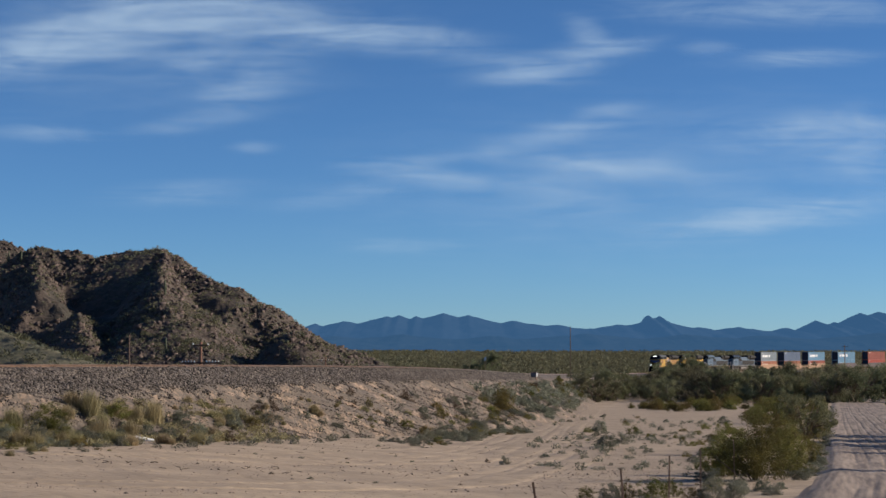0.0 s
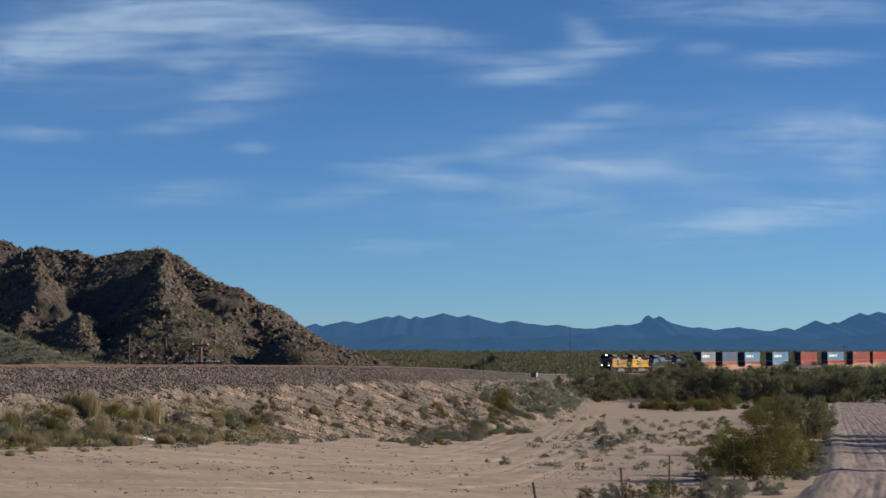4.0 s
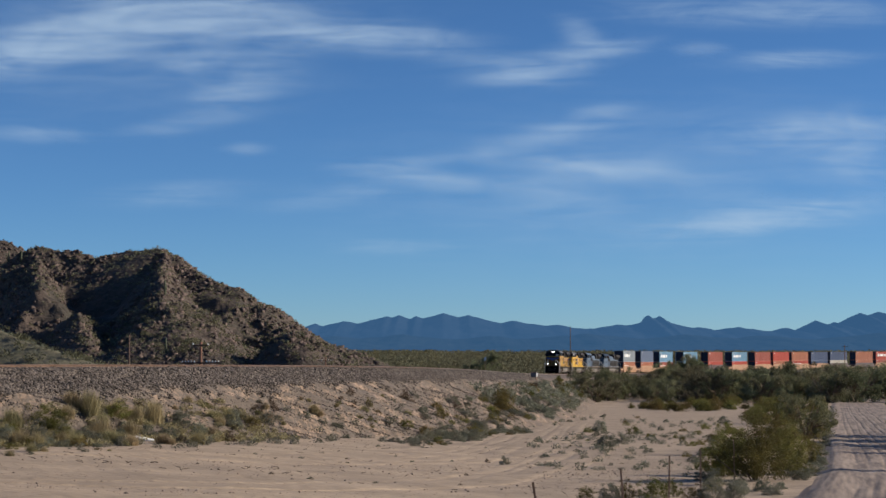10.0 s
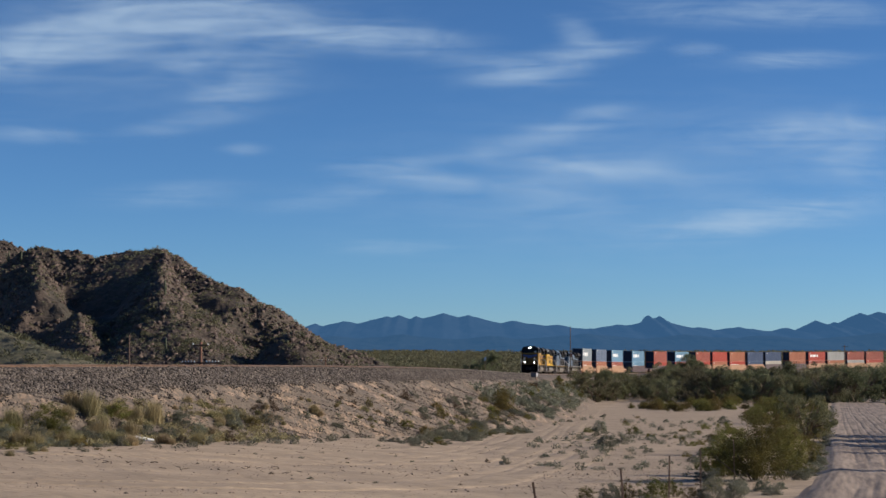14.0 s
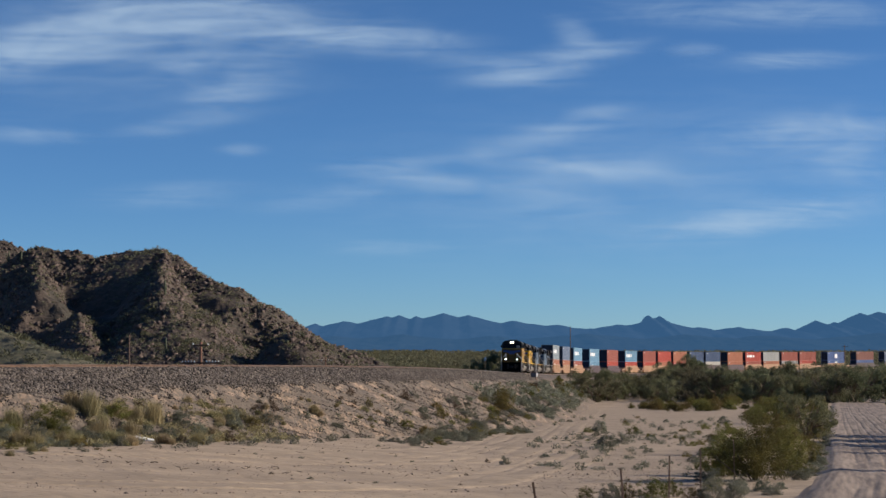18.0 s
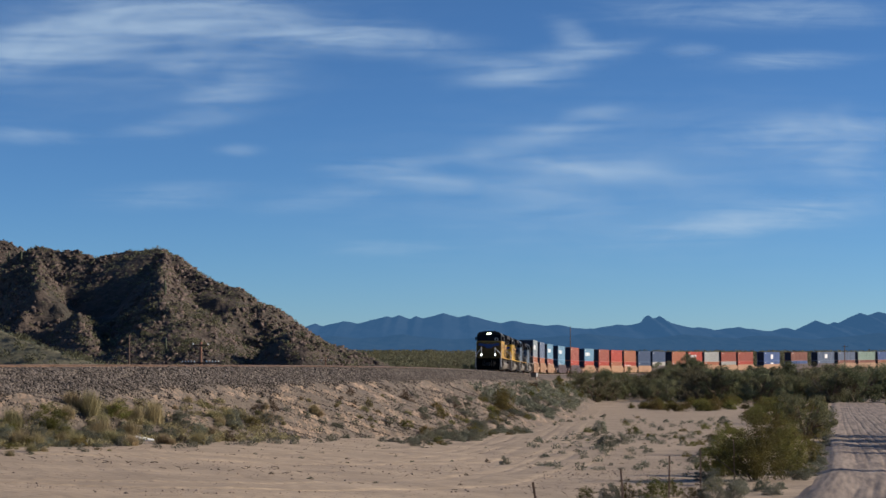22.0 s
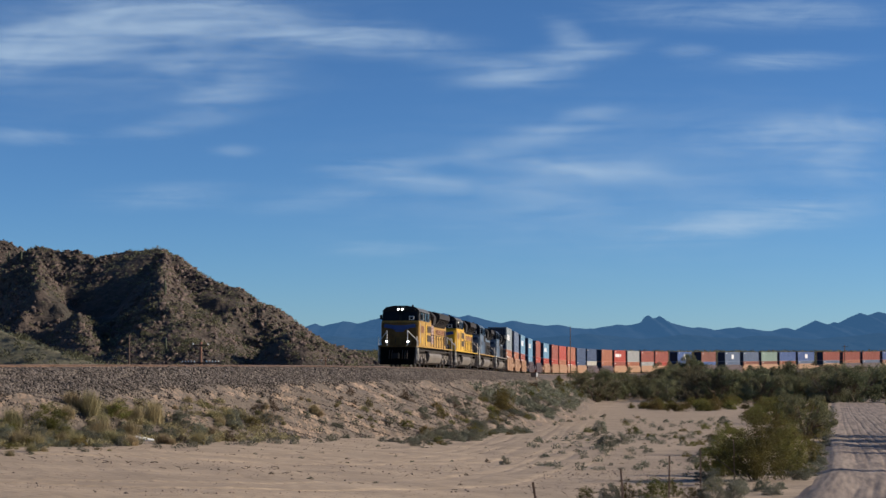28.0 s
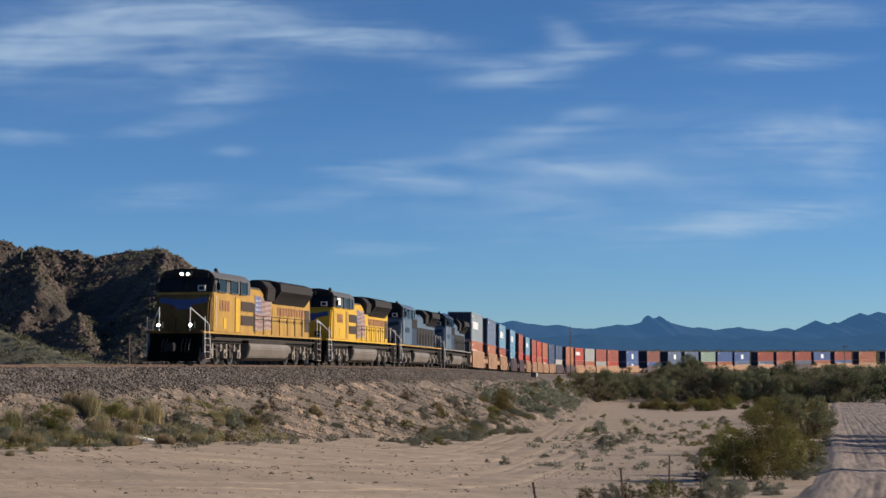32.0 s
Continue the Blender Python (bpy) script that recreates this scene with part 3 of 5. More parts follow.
# plants that stand out: kind, x, y, width, height
NEAR_BANK = (("creo", -14.2, 61.3, 1.74, 1.22), ("creo", -12.6, 65.8, 1.25, 0.98), ("dry", -14.1, 64.6, 0.92, 0.77), ("dry", -13.4, 64.5, 1.02, 1.13),
             ("dry", -12.6, 62.9, 1.03, 1.14), ("dry", -11.9, 64.8, 0.78, 1.00), ("dry", -12.0, 66.7, 0.72, 0.88), ("dry", -11.6, 68.2, 0.95, 1.14), ("dry", -14.9, 59.0, 0.93, 0.78),
             ("dry", -13.6, 54.6, 0.95, 0.76), ("dry", -10.1, 74.3, 0.89, 0.73), ("dry", -9.5, 75.6, 0.81, 0.69), ("sage", -12.6, 60.1, 1.42, 1.00), ("sage", -11.4, 65.8, 0.79, 0.82),
             ("sage", -10.8, 67.2, 1.02, 1.11))
NEAR_FOOT = (("sage", -12.1, 63.6, 0.84, 0.92), ("sage", -10.7, 69.6, 1.14, 1.37), ("sage", -10.1, 70.3, 0.98, 0.87), ("creo", -13.1, 59.0, 1.15, 0.93),
             ("sage", -13.9, 58.2, 1.01, 1.27), ("sage", -9.1, 74.1, 0.98, 1.46), ("creo", -8.6, 76.6, 1.02, 1.02), ("sage", -8.1, 78.0, 0.79, 0.97), ("dead", -8.7, 79.8, 0.81, 0.59),
             ("dead", -8.1, 81.9, 0.67, 0.60), ("sage", -13.6, 61.3, 0.81, 0.95), ("creo", -13.2, 62.5, 0.83, 0.73), ("sage", -12.4, 63.5, 0.72, 0.72),
             ("dry", -12.8, 66.1, 0.71, 0.69), ("creo", -14.6, 57.5, 0.80, 0.81))
MID_BANK = (("dead", -2.4, 108.6, 1.30, 1.50), ("dead", -5.3, 97.4, 0.68, 0.72), ("creo", -4.3, 98.1, 0.68, 0.81), ("creo", -3.8, 97.4, 0.68, 0.65), ("creo", -0.5, 113.0, 1.14, 1.13),
            ("dead", 1.0, 120.1, 1.14, 1.11), ("creo", -0.1, 108.3, 1.10, 1.17), ("creo", 4.7, 134.5, 2.47, 2.57), ("creo", 3.6, 122.2, 1.62, 1.42), ("dead", 10.7, 200.6, 1.52, 1.39),
            ("sage", -5.3, 86.1, 0.71, 0.45), ("sage", -4.8, 84.1, 0.58, 0.39), ("sage", -3.0, 95.3, 0.90, 0.69), ("creo", -3.9, 91.9, 0.46, 0.34), ("sage", -5.5, 85.8, 0.54, 0.40),
            ("sage", -0.7, 93.7, 0.89, 0.87), ("sage", 0.3, 94.7, 0.84, 0.78), ("sage", 1.3, 106.9, 0.88, 0.83), ("sage", 2.3, 113.3, 1.07, 1.06))
PATCH = (("creo", 10.0, 117.5, 0.82, 0.73), ("sage", 11.1, 120.4, 1.22, 1.58), ("sage", 9.6, 106.8, 0.61, 0.57), ("creo", 12.5, 112.0, 1.20, 0.91), ("creo", 16.3, 152.1, 0.58, 0.51),
         ("creo", 28.1, 253.9, 1.44, 1.21), ("creo", 20.2, 176.7, 0.67, 0.51), ("creo", 34.2, 275.7, 1.22, 1.05), ("sage", 11.9, 97.2, 0.67, 0.58), ("sage", 9.2, 87.6, 0.88, 1.04),
         ("sage", 7.9, 82.3, 1.19, 1.18), ("creo", 13.5, 96.2, 0.49, 0.55), ("creo", 13.3, 88.2, 0.61, 0.55), ("creo", 10.4, 72.8, 0.60, 0.38), ("creo", 37.4, 210.2, 0.93, 0.90),
         ("dead", 1.7, 65.8, 0.31, 0.31), ("sage", 2.3, 63.6, 0.50, 0.57), ("sage", 4.3, 71.8, 0.59, 0.38), ("dead", 3.1, 60.6, 0.19, 0.19))
PATCH_SMALL = (("dead", 3.9, 65.2, 0.27, 0.28), ("sage", 5.9, 71.2, 0.49, 0.38), ("creo", 5.9, 67.4, 0.26, 0.16), ("sage", 6.4, 65.1, 0.25, 0.23), ("creo", 6.3, 84.7, 0.29, 0.24),
               ("sage", 15.7, 122.9, 0.62, 0.59), ("creo", 15.8, 100.4, 0.70, 0.57), ("sage", 20.3, 155.0, 0.69, 0.55), ("creo", 13.8, 101.2, 0.45, 0.43),
               ("sage", 9.5, 80.8, 0.51, 0.38), ("sage", 6.1, 77.6, 0.39, 0.32), ("creo", 19.8, 128.4, 0.97, 0.73), ("sage", 24.7, 150.1, 1.23, 1.16))
FENCE_SIDE = (("creo", 3.6, 43.0, 0.57, 0.53), ("sage", 4.2, 42.8, 0.75, 0.80), ("creo", 4.6, 43.0, 0.68, 0.78), ("creo", 5.3, 42.9, 1.08, 0.92), ("creo", 6.0, 44.7, 0.70, 0.74),
              ("sage", 6.8, 43.2, 0.82, 0.98), ("sage", 7.5, 44.0, 0.83, 0.82), ("sage", 8.8, 47.2, 0.65, 0.59), ("creo", 6.4, 43.5, 0.68, 0.65), ("sage", 9.5, 48.2, 0.55, 0.40),
              ("sage", 7.9, 52.3, 0.59, 0.60))
BIG_CLUMP = (("creo", 9.6, 52.3, 3.05, 2.55), ("creo", 9.1, 55.4, 1.75, 2.11), ("creo", 11.6, 57.4, 1.74, 2.47), ("creo", 14.1, 65.9, 1.29, 2.02), ("creo", 15.3, 78.1, 2.96, 2.59),
             ("creo", 12.8, 74.8, 2.17, 1.92), ("creo", 30.2, 149.9, 4.92, 2.98), ("creo", 32.5, 176.3, 3.45, 1.90), ("creo", 48.5, 253.0, 4.96, 2.31),
             ("creo", 22.5, 102.9, 1.95, 2.64), ("sage", 14.4, 65.9, 0.71, 0.96), ("sage", 19.1, 85.1, 0.70, 0.97), ("sage", 11.0, 52.7, 0.63, 0.60), ("creo", 11.1, 71.4, 0.90, 0.77),
             ("creo", 9.2, 58.2, 0.81, 0.87), ("sage", 16.5, 74.6, 0.80, 0.93))
CLUMP_EDGE = (("creo", 12.4, 85.4, 0.75, 0.49), ("sage", 11.5, 74.5, 0.85, 0.69), ("creo", 9.1, 60.1, 0.64, 0.55), ("sage", 7.9, 50.0, 0.79, 0.78), ("creo", 15.7, 96.2, 1.09, 0.80),
              ("creo", 19.3, 115.0, 1.45, 0.86), ("sage", 10.0, 68.1, 0.64, 0.49), ("sage", 8.1, 46.7, 0.82, 0.72), ("sage", 8.8, 45.6, 0.63, 0.52), ("creo", 7.5, 47.5, 0.66, 0.59),
              ("sage", 11.5, 54.4, 0.58, 0.56), ("sage", 14.4, 64.9, 0.61, 0.67))


BANK_SIDE = [3.2, 4.0, 14.0]
BANK_UP = [-0.84, -1.06, -6.7]


def bank_spot(s, side):
    """A place on the embankment's sunny flank or, past its foot, on the sand."""
    x, y, z = on_line(s, side, float(np.interp(side, BANK_SIDE, BANK_UP) + bank_dip(s, side)))
    return float(x), float(y), max(float(z), float(ground_z(x, y)))


def slope_z(x, y):
    """The ground's height, on the embankment's sunny flank too."""
    k = int(np.argmin((GX - x) ** 2 + (GY - y) ** 2))
    side = (x - GX[k]) * math.cos(GPSI[k]) - (y - GY[k]) * math.sin(GPSI[k])
    z = float(ground_z(x, y))
    if 2.0 < side < 14.0:
        z = max(z, float(GZ[k] + np.interp(side, BANK_SIDE, BANK_UP) + bank_dip(GS[k], side)))
    return z


def bank_plants():
    rng = np.random.default_rng(7)
    # s range, side range, count, kinds, sizes
    for s0, s1, a, b, n, kinds, lo, hi in (
            (-34, -10, 5.4, 9.2, 92, ("sage", "sage", "creo", "dry", "dry", "dry", "dead"), 0.4, 0.95),
            (-40, -26, 9.0, 11.8, 24, ("sage", "dry", "creo", "sage"), 0.25, 0.6),
            (-10, 0, 5.2, 7.0, 18, ("sage", "creo", "dry", "dry", "dead"), 0.35, 0.8),
            (2, 14, 5.8, 7.6, 16, ("sage", "creo", "dry", "dead"), 0.3, 0.8),
            (-26, 14, 4.6, 6.2, 16, ("dry", "dead", "dry"), 0.3, 0.7),
            (14, 40, 7.2, 12.4, 76, ("sage", "sage", "sage", "creo"), 0.5, 1.15),
            (14, 46, 5.2, 7.4, 8, ("sage", "dry", "dead"), 0.25, 0.6),
            (38, 64, 6.2, 9.6, 46, ("sage", "sage", "creo"), 0.5, 1.3),
            (-2, 14, 10.6, 13.4, 32, ("sage", "sage", "sage", "creo"), 0.35, 0.85),
            (58, 110, 5.6, 9.8, 46, ("sage", "sage", "creo"), 0.6, 1.5),
            (110, 190, 5.0, 9.9, 22, ("sage", "creo"), 0.8, 1.8),
            (190, 330, 4.6, 11.0, 24, ("creo",), 1.0, 2.2)):
        for _ in range(n):
            s, side = rng.uniform(s0, s1), rng.uniform(a, b)
            x, y, z = bank_spot(s, side)
            w = rng.uniform(lo, hi)
            kind = kinds[rng.integers(len(kinds))]
            w = w * (0.85 if kind == "dry" else 1.0)
            bush(kind, x, y, z - 0.05, w, w * (rng.uniform(0.7, 0.95) if kind == "dry" else rng.uniform(0.6, 0.85)), rng)
    for row in (NEAR_BANK, NEAR_FOOT, MID_BANK):
        for kind, x, y, w, h in row:
            bush(kind, x, y, slope_z(x, y) - 0.05, w, h, rng)


bank_plants()


def flat_plants():
    rng = np.random.default_rng(9)
    for row in (PATCH, PATCH_SMALL, FENCE_SIDE, BIG_CLUMP, CLUMP_EDGE):
        for kind, x, y, w, h in row:
            bush(kind, x, y, float(ground_z(x, y)) - 0.05, w, h, rng)
    for _ in range(44):                      # the sparse patch between
        y = 62 * (200 / 62) ** rng.random()
        x = y * rng.uniform(0.062, 0.172)
        w = (0.14 + 0.4 * rng.random() ** 2) * (1 + y / 250)
        bush("sage" if rng.random() < 0.6 else "creo", x, y, float(ground_z(x, y)) - 0.04, w, w * 0.6, rng)
    for _ in range(26):                      # low growth between the clump and the road
        y = 52 * (150 / 52) ** rng.random()
        x = y * rng.uniform(0.192, 0.222)
        w = rng.uniform(0.4, 0.9) * (0.8 + y / 160)
        bush("sage" if rng.random() < 0.7 else "creo", x, y, float(ground_z(x, y)) - 0.05, w, w * 0.6, rng)
    for _ in range(52):                      # bushes before the trees of the wash
        y = rng.uniform(225, 312)
        x = y * rng.uniform(0.115, 0.225)
        w = rng.uniform(1.2, 3.4)
        bush("creo", x, y, float(ground_z(x, y)) - 0.05, w, w * 0.7, rng)
    for _ in range(34):                      # thicket on the far side of the patch
        y = rng.uniform(130, 330)
        x = y * rng.uniform(0.178, 0.224)
        w = rng.uniform(1.2, 3.0)
        bush("creo", x, y, float(ground_z(x, y)) - 0.05, w, w * 0.75, rng)
    for _ in range(46):                      # few small tufts on the bare sand
        y = rng.uniform(45, 95)
        x = y * rng.uniform(-0.12, 0.05)
        w = rng.uniform(0.10, 0.28)
        bush("sage" if rng.random() < 0.6 else "dead", x, y, float(ground_z(x, y)) - 0.02, w, w * 0.6, rng)


flat_plants()


# ---- desert trees in the wash ----
def tree_meshes(n, seed):
    out = []
    for i in range(n):
        rng = np.random.default_rng(seed + i)
        trunk = M()
        tips = []
        for k in range(5):
            a = 6.28 * k / 5 + rng.uniform(-0.4, 0.4)
            mid = np.array([math.cos(a) * 0.7, math.sin(a) * 0.7, rng.uniform(1.0, 1.6)])
            trunk.tube((0.1 * math.cos(a), 0.1 * math.sin(a), -0.3), tuple(mid), 0.13, 0.08, 6)
            for j in range(4):
                b = a + rng.uniform(-0.8, 0.8)
                tip = mid + np.array([math.cos(b) * rng.uniform(0.5, 1.8), math.sin(b) * rng.uniform(0.5, 1.8), rng.uniform(0.1, 2.3)])
                trunk.tube(tuple(mid), tuple(tip), 0.07, 0.02, 5)
                tips.append(tip)
        tips = np.array(tips)
        extra = tips[rng.integers(len(tips), size=22)] + rng.normal(size=(22, 3)) * np.array([0.6, 0.6, 0.45])
        low = np.stack([rng.uniform(-2, 2, 10), rng.uniform(-2, 2, 10), rng.uniform(0.3, 1.1, 10)], 1)
        c = np.concatenate([tips, extra, low])
        v, f = leaf_cloud(c, rng.uniform(0.35, 0.8, len(c)), 200 if i < 5 else 420, 0.105, rng, 0.75)
        tm = trunk.mesh("trunk")
        tm.materials.append(BARK)
        out.append((tm, raw("crown", v, f, MESQ)))
    return out


TREES = tree_meshes(7, 500)


def tree(x, y, z, wide, high, rng, dense=False):
    tm, cm = TREES[rng.integers(5, 7) if dense else rng.integers(5)]
    ob = tagged(new("mesquite_tree"), "bushy dark-green desert mesquite tree by the track", "tree", "mesquite trees")
    ob.matrix_basis = pose(x, y, z, 0, 0, float(rng.uniform(0, 360)))
    for name, me in (("trunk", tm), ("crown", cm)):
        p = new(name, me)
        p.parent = ob
        p.scale = (wide / 4.6, wide / 4.6, high / 4.4)
    return ob


def track_gap(x, y):
    return float(np.min(np.hypot(GX - x, GY - y)))


def wash_trees():
    rng = np.random.default_rng(21)
    n = 0
    while n < 120:
        y = rng.uniform(312, 430)
        x = y * rng.uniform(0.088, 0.285)
        if track_gap(x, y) < 9 or x > on_line(float(np.interp(y, GY, GS)))[0] + 400:
            continue
        if x < float(np.interp(y, GY, GX)) + 6:
            continue
        h = (2.6 + 4.6 * rng.random() ** 1.5) * (0.8 if x / y < 0.12 else 1.05)
        tree(x, y, float(ground_z(x, y)) - 0.1, h * rng.uniform(1.0, 1.5), h, rng)
        n += 1
    for x, y, w, h in ((7.6, 300, 5.2, 7.4), (5.4, 306, 4.4, 6.6), (11.0, 306, 6, 4.6), (26.5, 328, 5, 5.0), (28.6, 334, 6, 6.2), (31.0, 338, 6, 6.4), (33.5, 332, 5.5, 6.0), (36.0, 340, 6, 6.2),
                       (21.6, 101, 3.0, 3.2)):
        tree(x, y, float(ground_z(x, y)) - 0.1, w, h, rng)
    x, y, z = (float(q) for q in on_line(190, -5.5, -1.4))          # on the far shoulder of the embankment
    tree(x, y, z, 4.4, 4.3, rng, True)
    # dense trees on the sunny side of the road, whose shade bars it, and three before the line
    for x, y, w, h in ((22.6, 59.6, 1.5, 4.6), (27.6, 77.0, 1.3, 4.7), (29.6, 82.2, 1.3, 4.6), (34.6, 93.0, 1.2, 4.8), (36.2, 101.6, 1.3, 5.0), (39.5, 114, 1.4, 5.0), (43.4, 128.5, 1.5, 5.0), (49, 149, 2.4, 5.2),
                       (26.3, 86.0, 4.6, 3.7), (29.2, 95.5, 5.2, 4.2), (32.2, 106, 5.2, 4.2), (41.5, 121, 4.0, 4.2),
                       (62.6, 453, 5.5, 7.9), (65.8, 456, 6.5, 8.6), (69.2, 458, 5.5, 7.8)):
        tree(x, y, float(ground_z(x, y)) - 0.1, w, h, rng, True)


wash_trees()


def scrub(name, label, count, place, size, each, material, seed, coarse=1.0):
    """Scrub that nobody could count: clumps of coarse leaves, as one mesh."""
    rng = np.random.default_rng(seed)
    x, y, z, grow = place(rng, count)
    r = rng.uniform(*size, len(x)) * grow
    c = np.stack([x, y, z + 0.55 * r], 1)
    k = len(x) * each
    d = rng.normal(size=(k, 3))
    d /= np.linalg.norm(d, axis=1, keepdims=True)
    rr = np.repeat(r, each)
    p = np.repeat(c, each, 0) + d * (rr * rng.random(k) ** 0.4)[:, None] * np.array([1.1, 1.1, 0.7])
    a, b = rng.normal(size=(k, 3)), rng.normal(size=(k, 3))
    a /= np.linalg.norm(a, axis=1, keepdims=True)
    b /= np.linalg.norm(b, axis=1, keepdims=True)
    q = (coarse * rr * rng.uniform(0.25, 0.5, k))[:, None]
    v = np.stack([p - a * q, p + a * q, p + b * q * 1.3], 1)
    ob = part(name, raw(name, v.reshape(-1, 3), np.arange(3 * k).reshape(-1, 3), material), material)
    return tagged(ob, label, "scrub", kind="stuff")


def plain_place(rng, n):
    y = 430 * (4200 / 430) ** (rng.random(n) ** 1.15)
    x = y * rng.uniform(-0.08, 0.30, n)
    keep = (x < np.interp(y, GY, GX) - 12) | (y > 700) | (x > np.interp(y, GY, GX) + 14)
    x, y = x[keep], y[keep]
    return x, y, ground_z(x, y), np.interp(y, [430, 1000, 4200], [0.9, 1.6, 3.6])


scrub("desert_scrub", "olive-green desert scrub covering the distant plain", 15000, plain_place, (0.7, 2.3), 34, PLAIN, 61, 0.6)


def hill_place(rng, n):
    x, y = rng.uniform(-160, 0, n), rng.uniform(335, 500, n)
    h = hill_height(x, y)
    keep = (h > -2.5) & (fbm(x, y, 25, 3, 23) + 0.4 * rng.random(n) > 0.05)
    return x[keep], y[keep], h[keep], 1.0 + 0 * x[keep]


scrub("hill_scrub", "small olive shrubs dotted over the rocky hill", 15000, hill_place, (0.2, 0.7), 26, HILLS, 62, 0.65)


def rise_place(rng, n):
    x, y = rng.uniform(-110, -40, n), rng.uniform(250, 330, n)
    h = hill_height(x, y)
    keep = h > ground_z(x, y)
    return x[keep], y[keep], h[keep], 1.0 + 0 * x[keep]


scrub("rise_scrub", "grey-green low scrub over the small rise", 3200, rise_place, (0.12, 0.42), 30, SAGE, 67, 0.6)


def foot_place(rng, n):
    y = rng.uniform(150, 430, n)
    x = y * rng.uniform(-0.30, 0.01, n)
    keep = x < np.interp(y, GY, GX) - 14
    x, y = x[keep], y[keep]
    return x, y, np.maximum(ground_z(x, y), hill_height(x, y)), 1.0 + 0 * x


scrub("flat_scrub", "low green scrub between the track and the hill", 3800, foot_place, (0.5, 1.3), 40, PLAIN, 63, 0.5)


# ---- tall cacti on and below the hill ----
def cactus(x, y, z, h, rng):
    ob = tagged(new("saguaro_cactus"), "tall green columnar saguaro cactus on the rocky slope", "cactus", "saguaro cacti")
    ob.matrix_basis = pose(x, y, z - 0.2)
    part("stem", M().tube((0, 0, 0), (0, 0, h * 0.93), 0.26, 0.22, 10).tube((0, 0, h * 0.93), (0, 0, h), 0.22, 0.08, 10), CACTUS, ob, smooth=True)
    for k in range(int(rng.integers(0, 3))):
        a = rng.uniform(0, 6.28)
        dx, dy = math.cos(a) * 0.7, math.sin(a) * 0.7
        z0, z1 = h * rng.uniform(0.35, 0.5), h * rng.uniform(0.65, 0.9)
        part("arm", M().tube((0, 0, z0), (dx, dy, z0 + 0.3), 0.14, 0.16, 8).tube((dx, dy, z0 + 0.3), (dx, dy, z1), 0.16, 0.12, 8), CACTUS, ob, smooth=True)


def cacti():
    rng = np.random.default_rng(71)
    for x, y, h in ((-70.5, 430, 4.6), (-118, 474, 3.5), (-122, 476, 3.8), (-40, 418, 3.4), (-62, 380, 3.6), (-96, 405, 4.2)):
        cactus(x, y, float(hill_height(np.array(x), np.array(y))), h, rng)
    for x, y, h in ((-11.0, 350, 5.0), (-2.0, 380, 4.6), (4.0, 420, 5.4), (-16, 330, 4.4)):
        cactus(x, y, float(ground_z(x, y)), h, rng)


cacti()


# ---- line-side poles, cabinet, fences ----
def telegraph_pole(x, y, z_top, arms, lean=0.0):
    z = float(ground_z(x, y)) - 0.3
    ob = tagged(new("telegraph_pole"), "old dark wooden telegraph pole with crossarms behind the track" if arms else "slim dark wooden pole beside the track", "pole", "telegraph poles")
    ob.matrix_basis = pose(x, y, z, 0, lean, 0)
    h = z_top - z
    part("post", M().tube((0, 0, 0), (0, 0, h), 0.14 if arms else 0.10, 0.10 if arms else 0.07, 10), POLEW if arms else WOOD, ob, smooth=True)
    for za, half in arms:
        arm = part("crossarm", M().box(-half, half, -0.17, -0.11, za - z - 0.06, za - z + 0.06), WOOD, ob)
        n = max(2, int(half / 0.22))
        for i in range(-n, n + 1):
            if abs(i) * half / n > 0.35:
                u = i * half / n * 0.96
                part("insulator", M().tube((u, -0.14, za - z + 0.06), (u, -0.14, za - z + 0.17), 0.05, 0.04, 6), PORCELAIN, arm, "white glass insulator")
    return ob


telegraph_pole(-17.1, 120, 4.5, [(4.25, 0.55), (3.02, 1.32)])
telegraph_pole(-19.0, 275, 2.7, [(2.1, 1.25)])
telegraph_pole(-27.7, 150, 5.25, [])
telegraph_pole(*[float(q) for q in on_line(262, 4.6)[:2]], 8.6, [])
telegraph_pole(104, 440, 5.0, [(4.6, 0.8)])


def cabinet(s, side):
    x, y, z = (float(q) for q in on_line(s, side, -0.9))
    ob = tagged(new("signal_cabinet"), "white metal trackside cabinet on the ballast shoulder", "cabinet")
    ob.matrix_basis = pose(x, y, z, 0, 0, -20) @ Matrix.Diagonal((0.75, 0.75, 0.8, 1))
    part("body", M().box(-0.6, 0.45, -0.4, 0.4, 0.3, 1.15), mat("cabinet_grey", (0.14, 0.145, 0.15), rough=0.5, bump=0.05), ob, bevel=0.03)
    part("door", M().box(0.46, 0.51, -0.1, 0.36, 0.36, 1.1), WHITE, ob, "white door")
    part("roof", M().prism([(-0.68, 1.15), (0.56, 1.15), (0.5, 1.23), (-0.6, 1.23)], -0.46, 0.46), RAILM, ob)
    for u in (-0.6, 0.4):
        part("leg", M().box(u - 0.06, u + 0.06, -0.45, 0.45, -0.2, 0.3), RUST, ob)


cabinet(168, 3.6)


def marker(x, y, z, h):
    ob = tagged(new("marker_post"), "thin post with a small white marker plate by the track", "marker post")
    ob.matrix_basis = pose(x, y, z)
    part("post", M().tube((0, 0, -0.3), (0, 0, h), 0.05, 0.05, 6), RUST, ob)
    part("plate", M().box(-0.14, 0.14, -0.08, -0.055, h - 0.5, h), WHITE, ob, "white plate")


marker(*[float(q) for q in on_line(162, -3.2, -0.8)], 3.0)


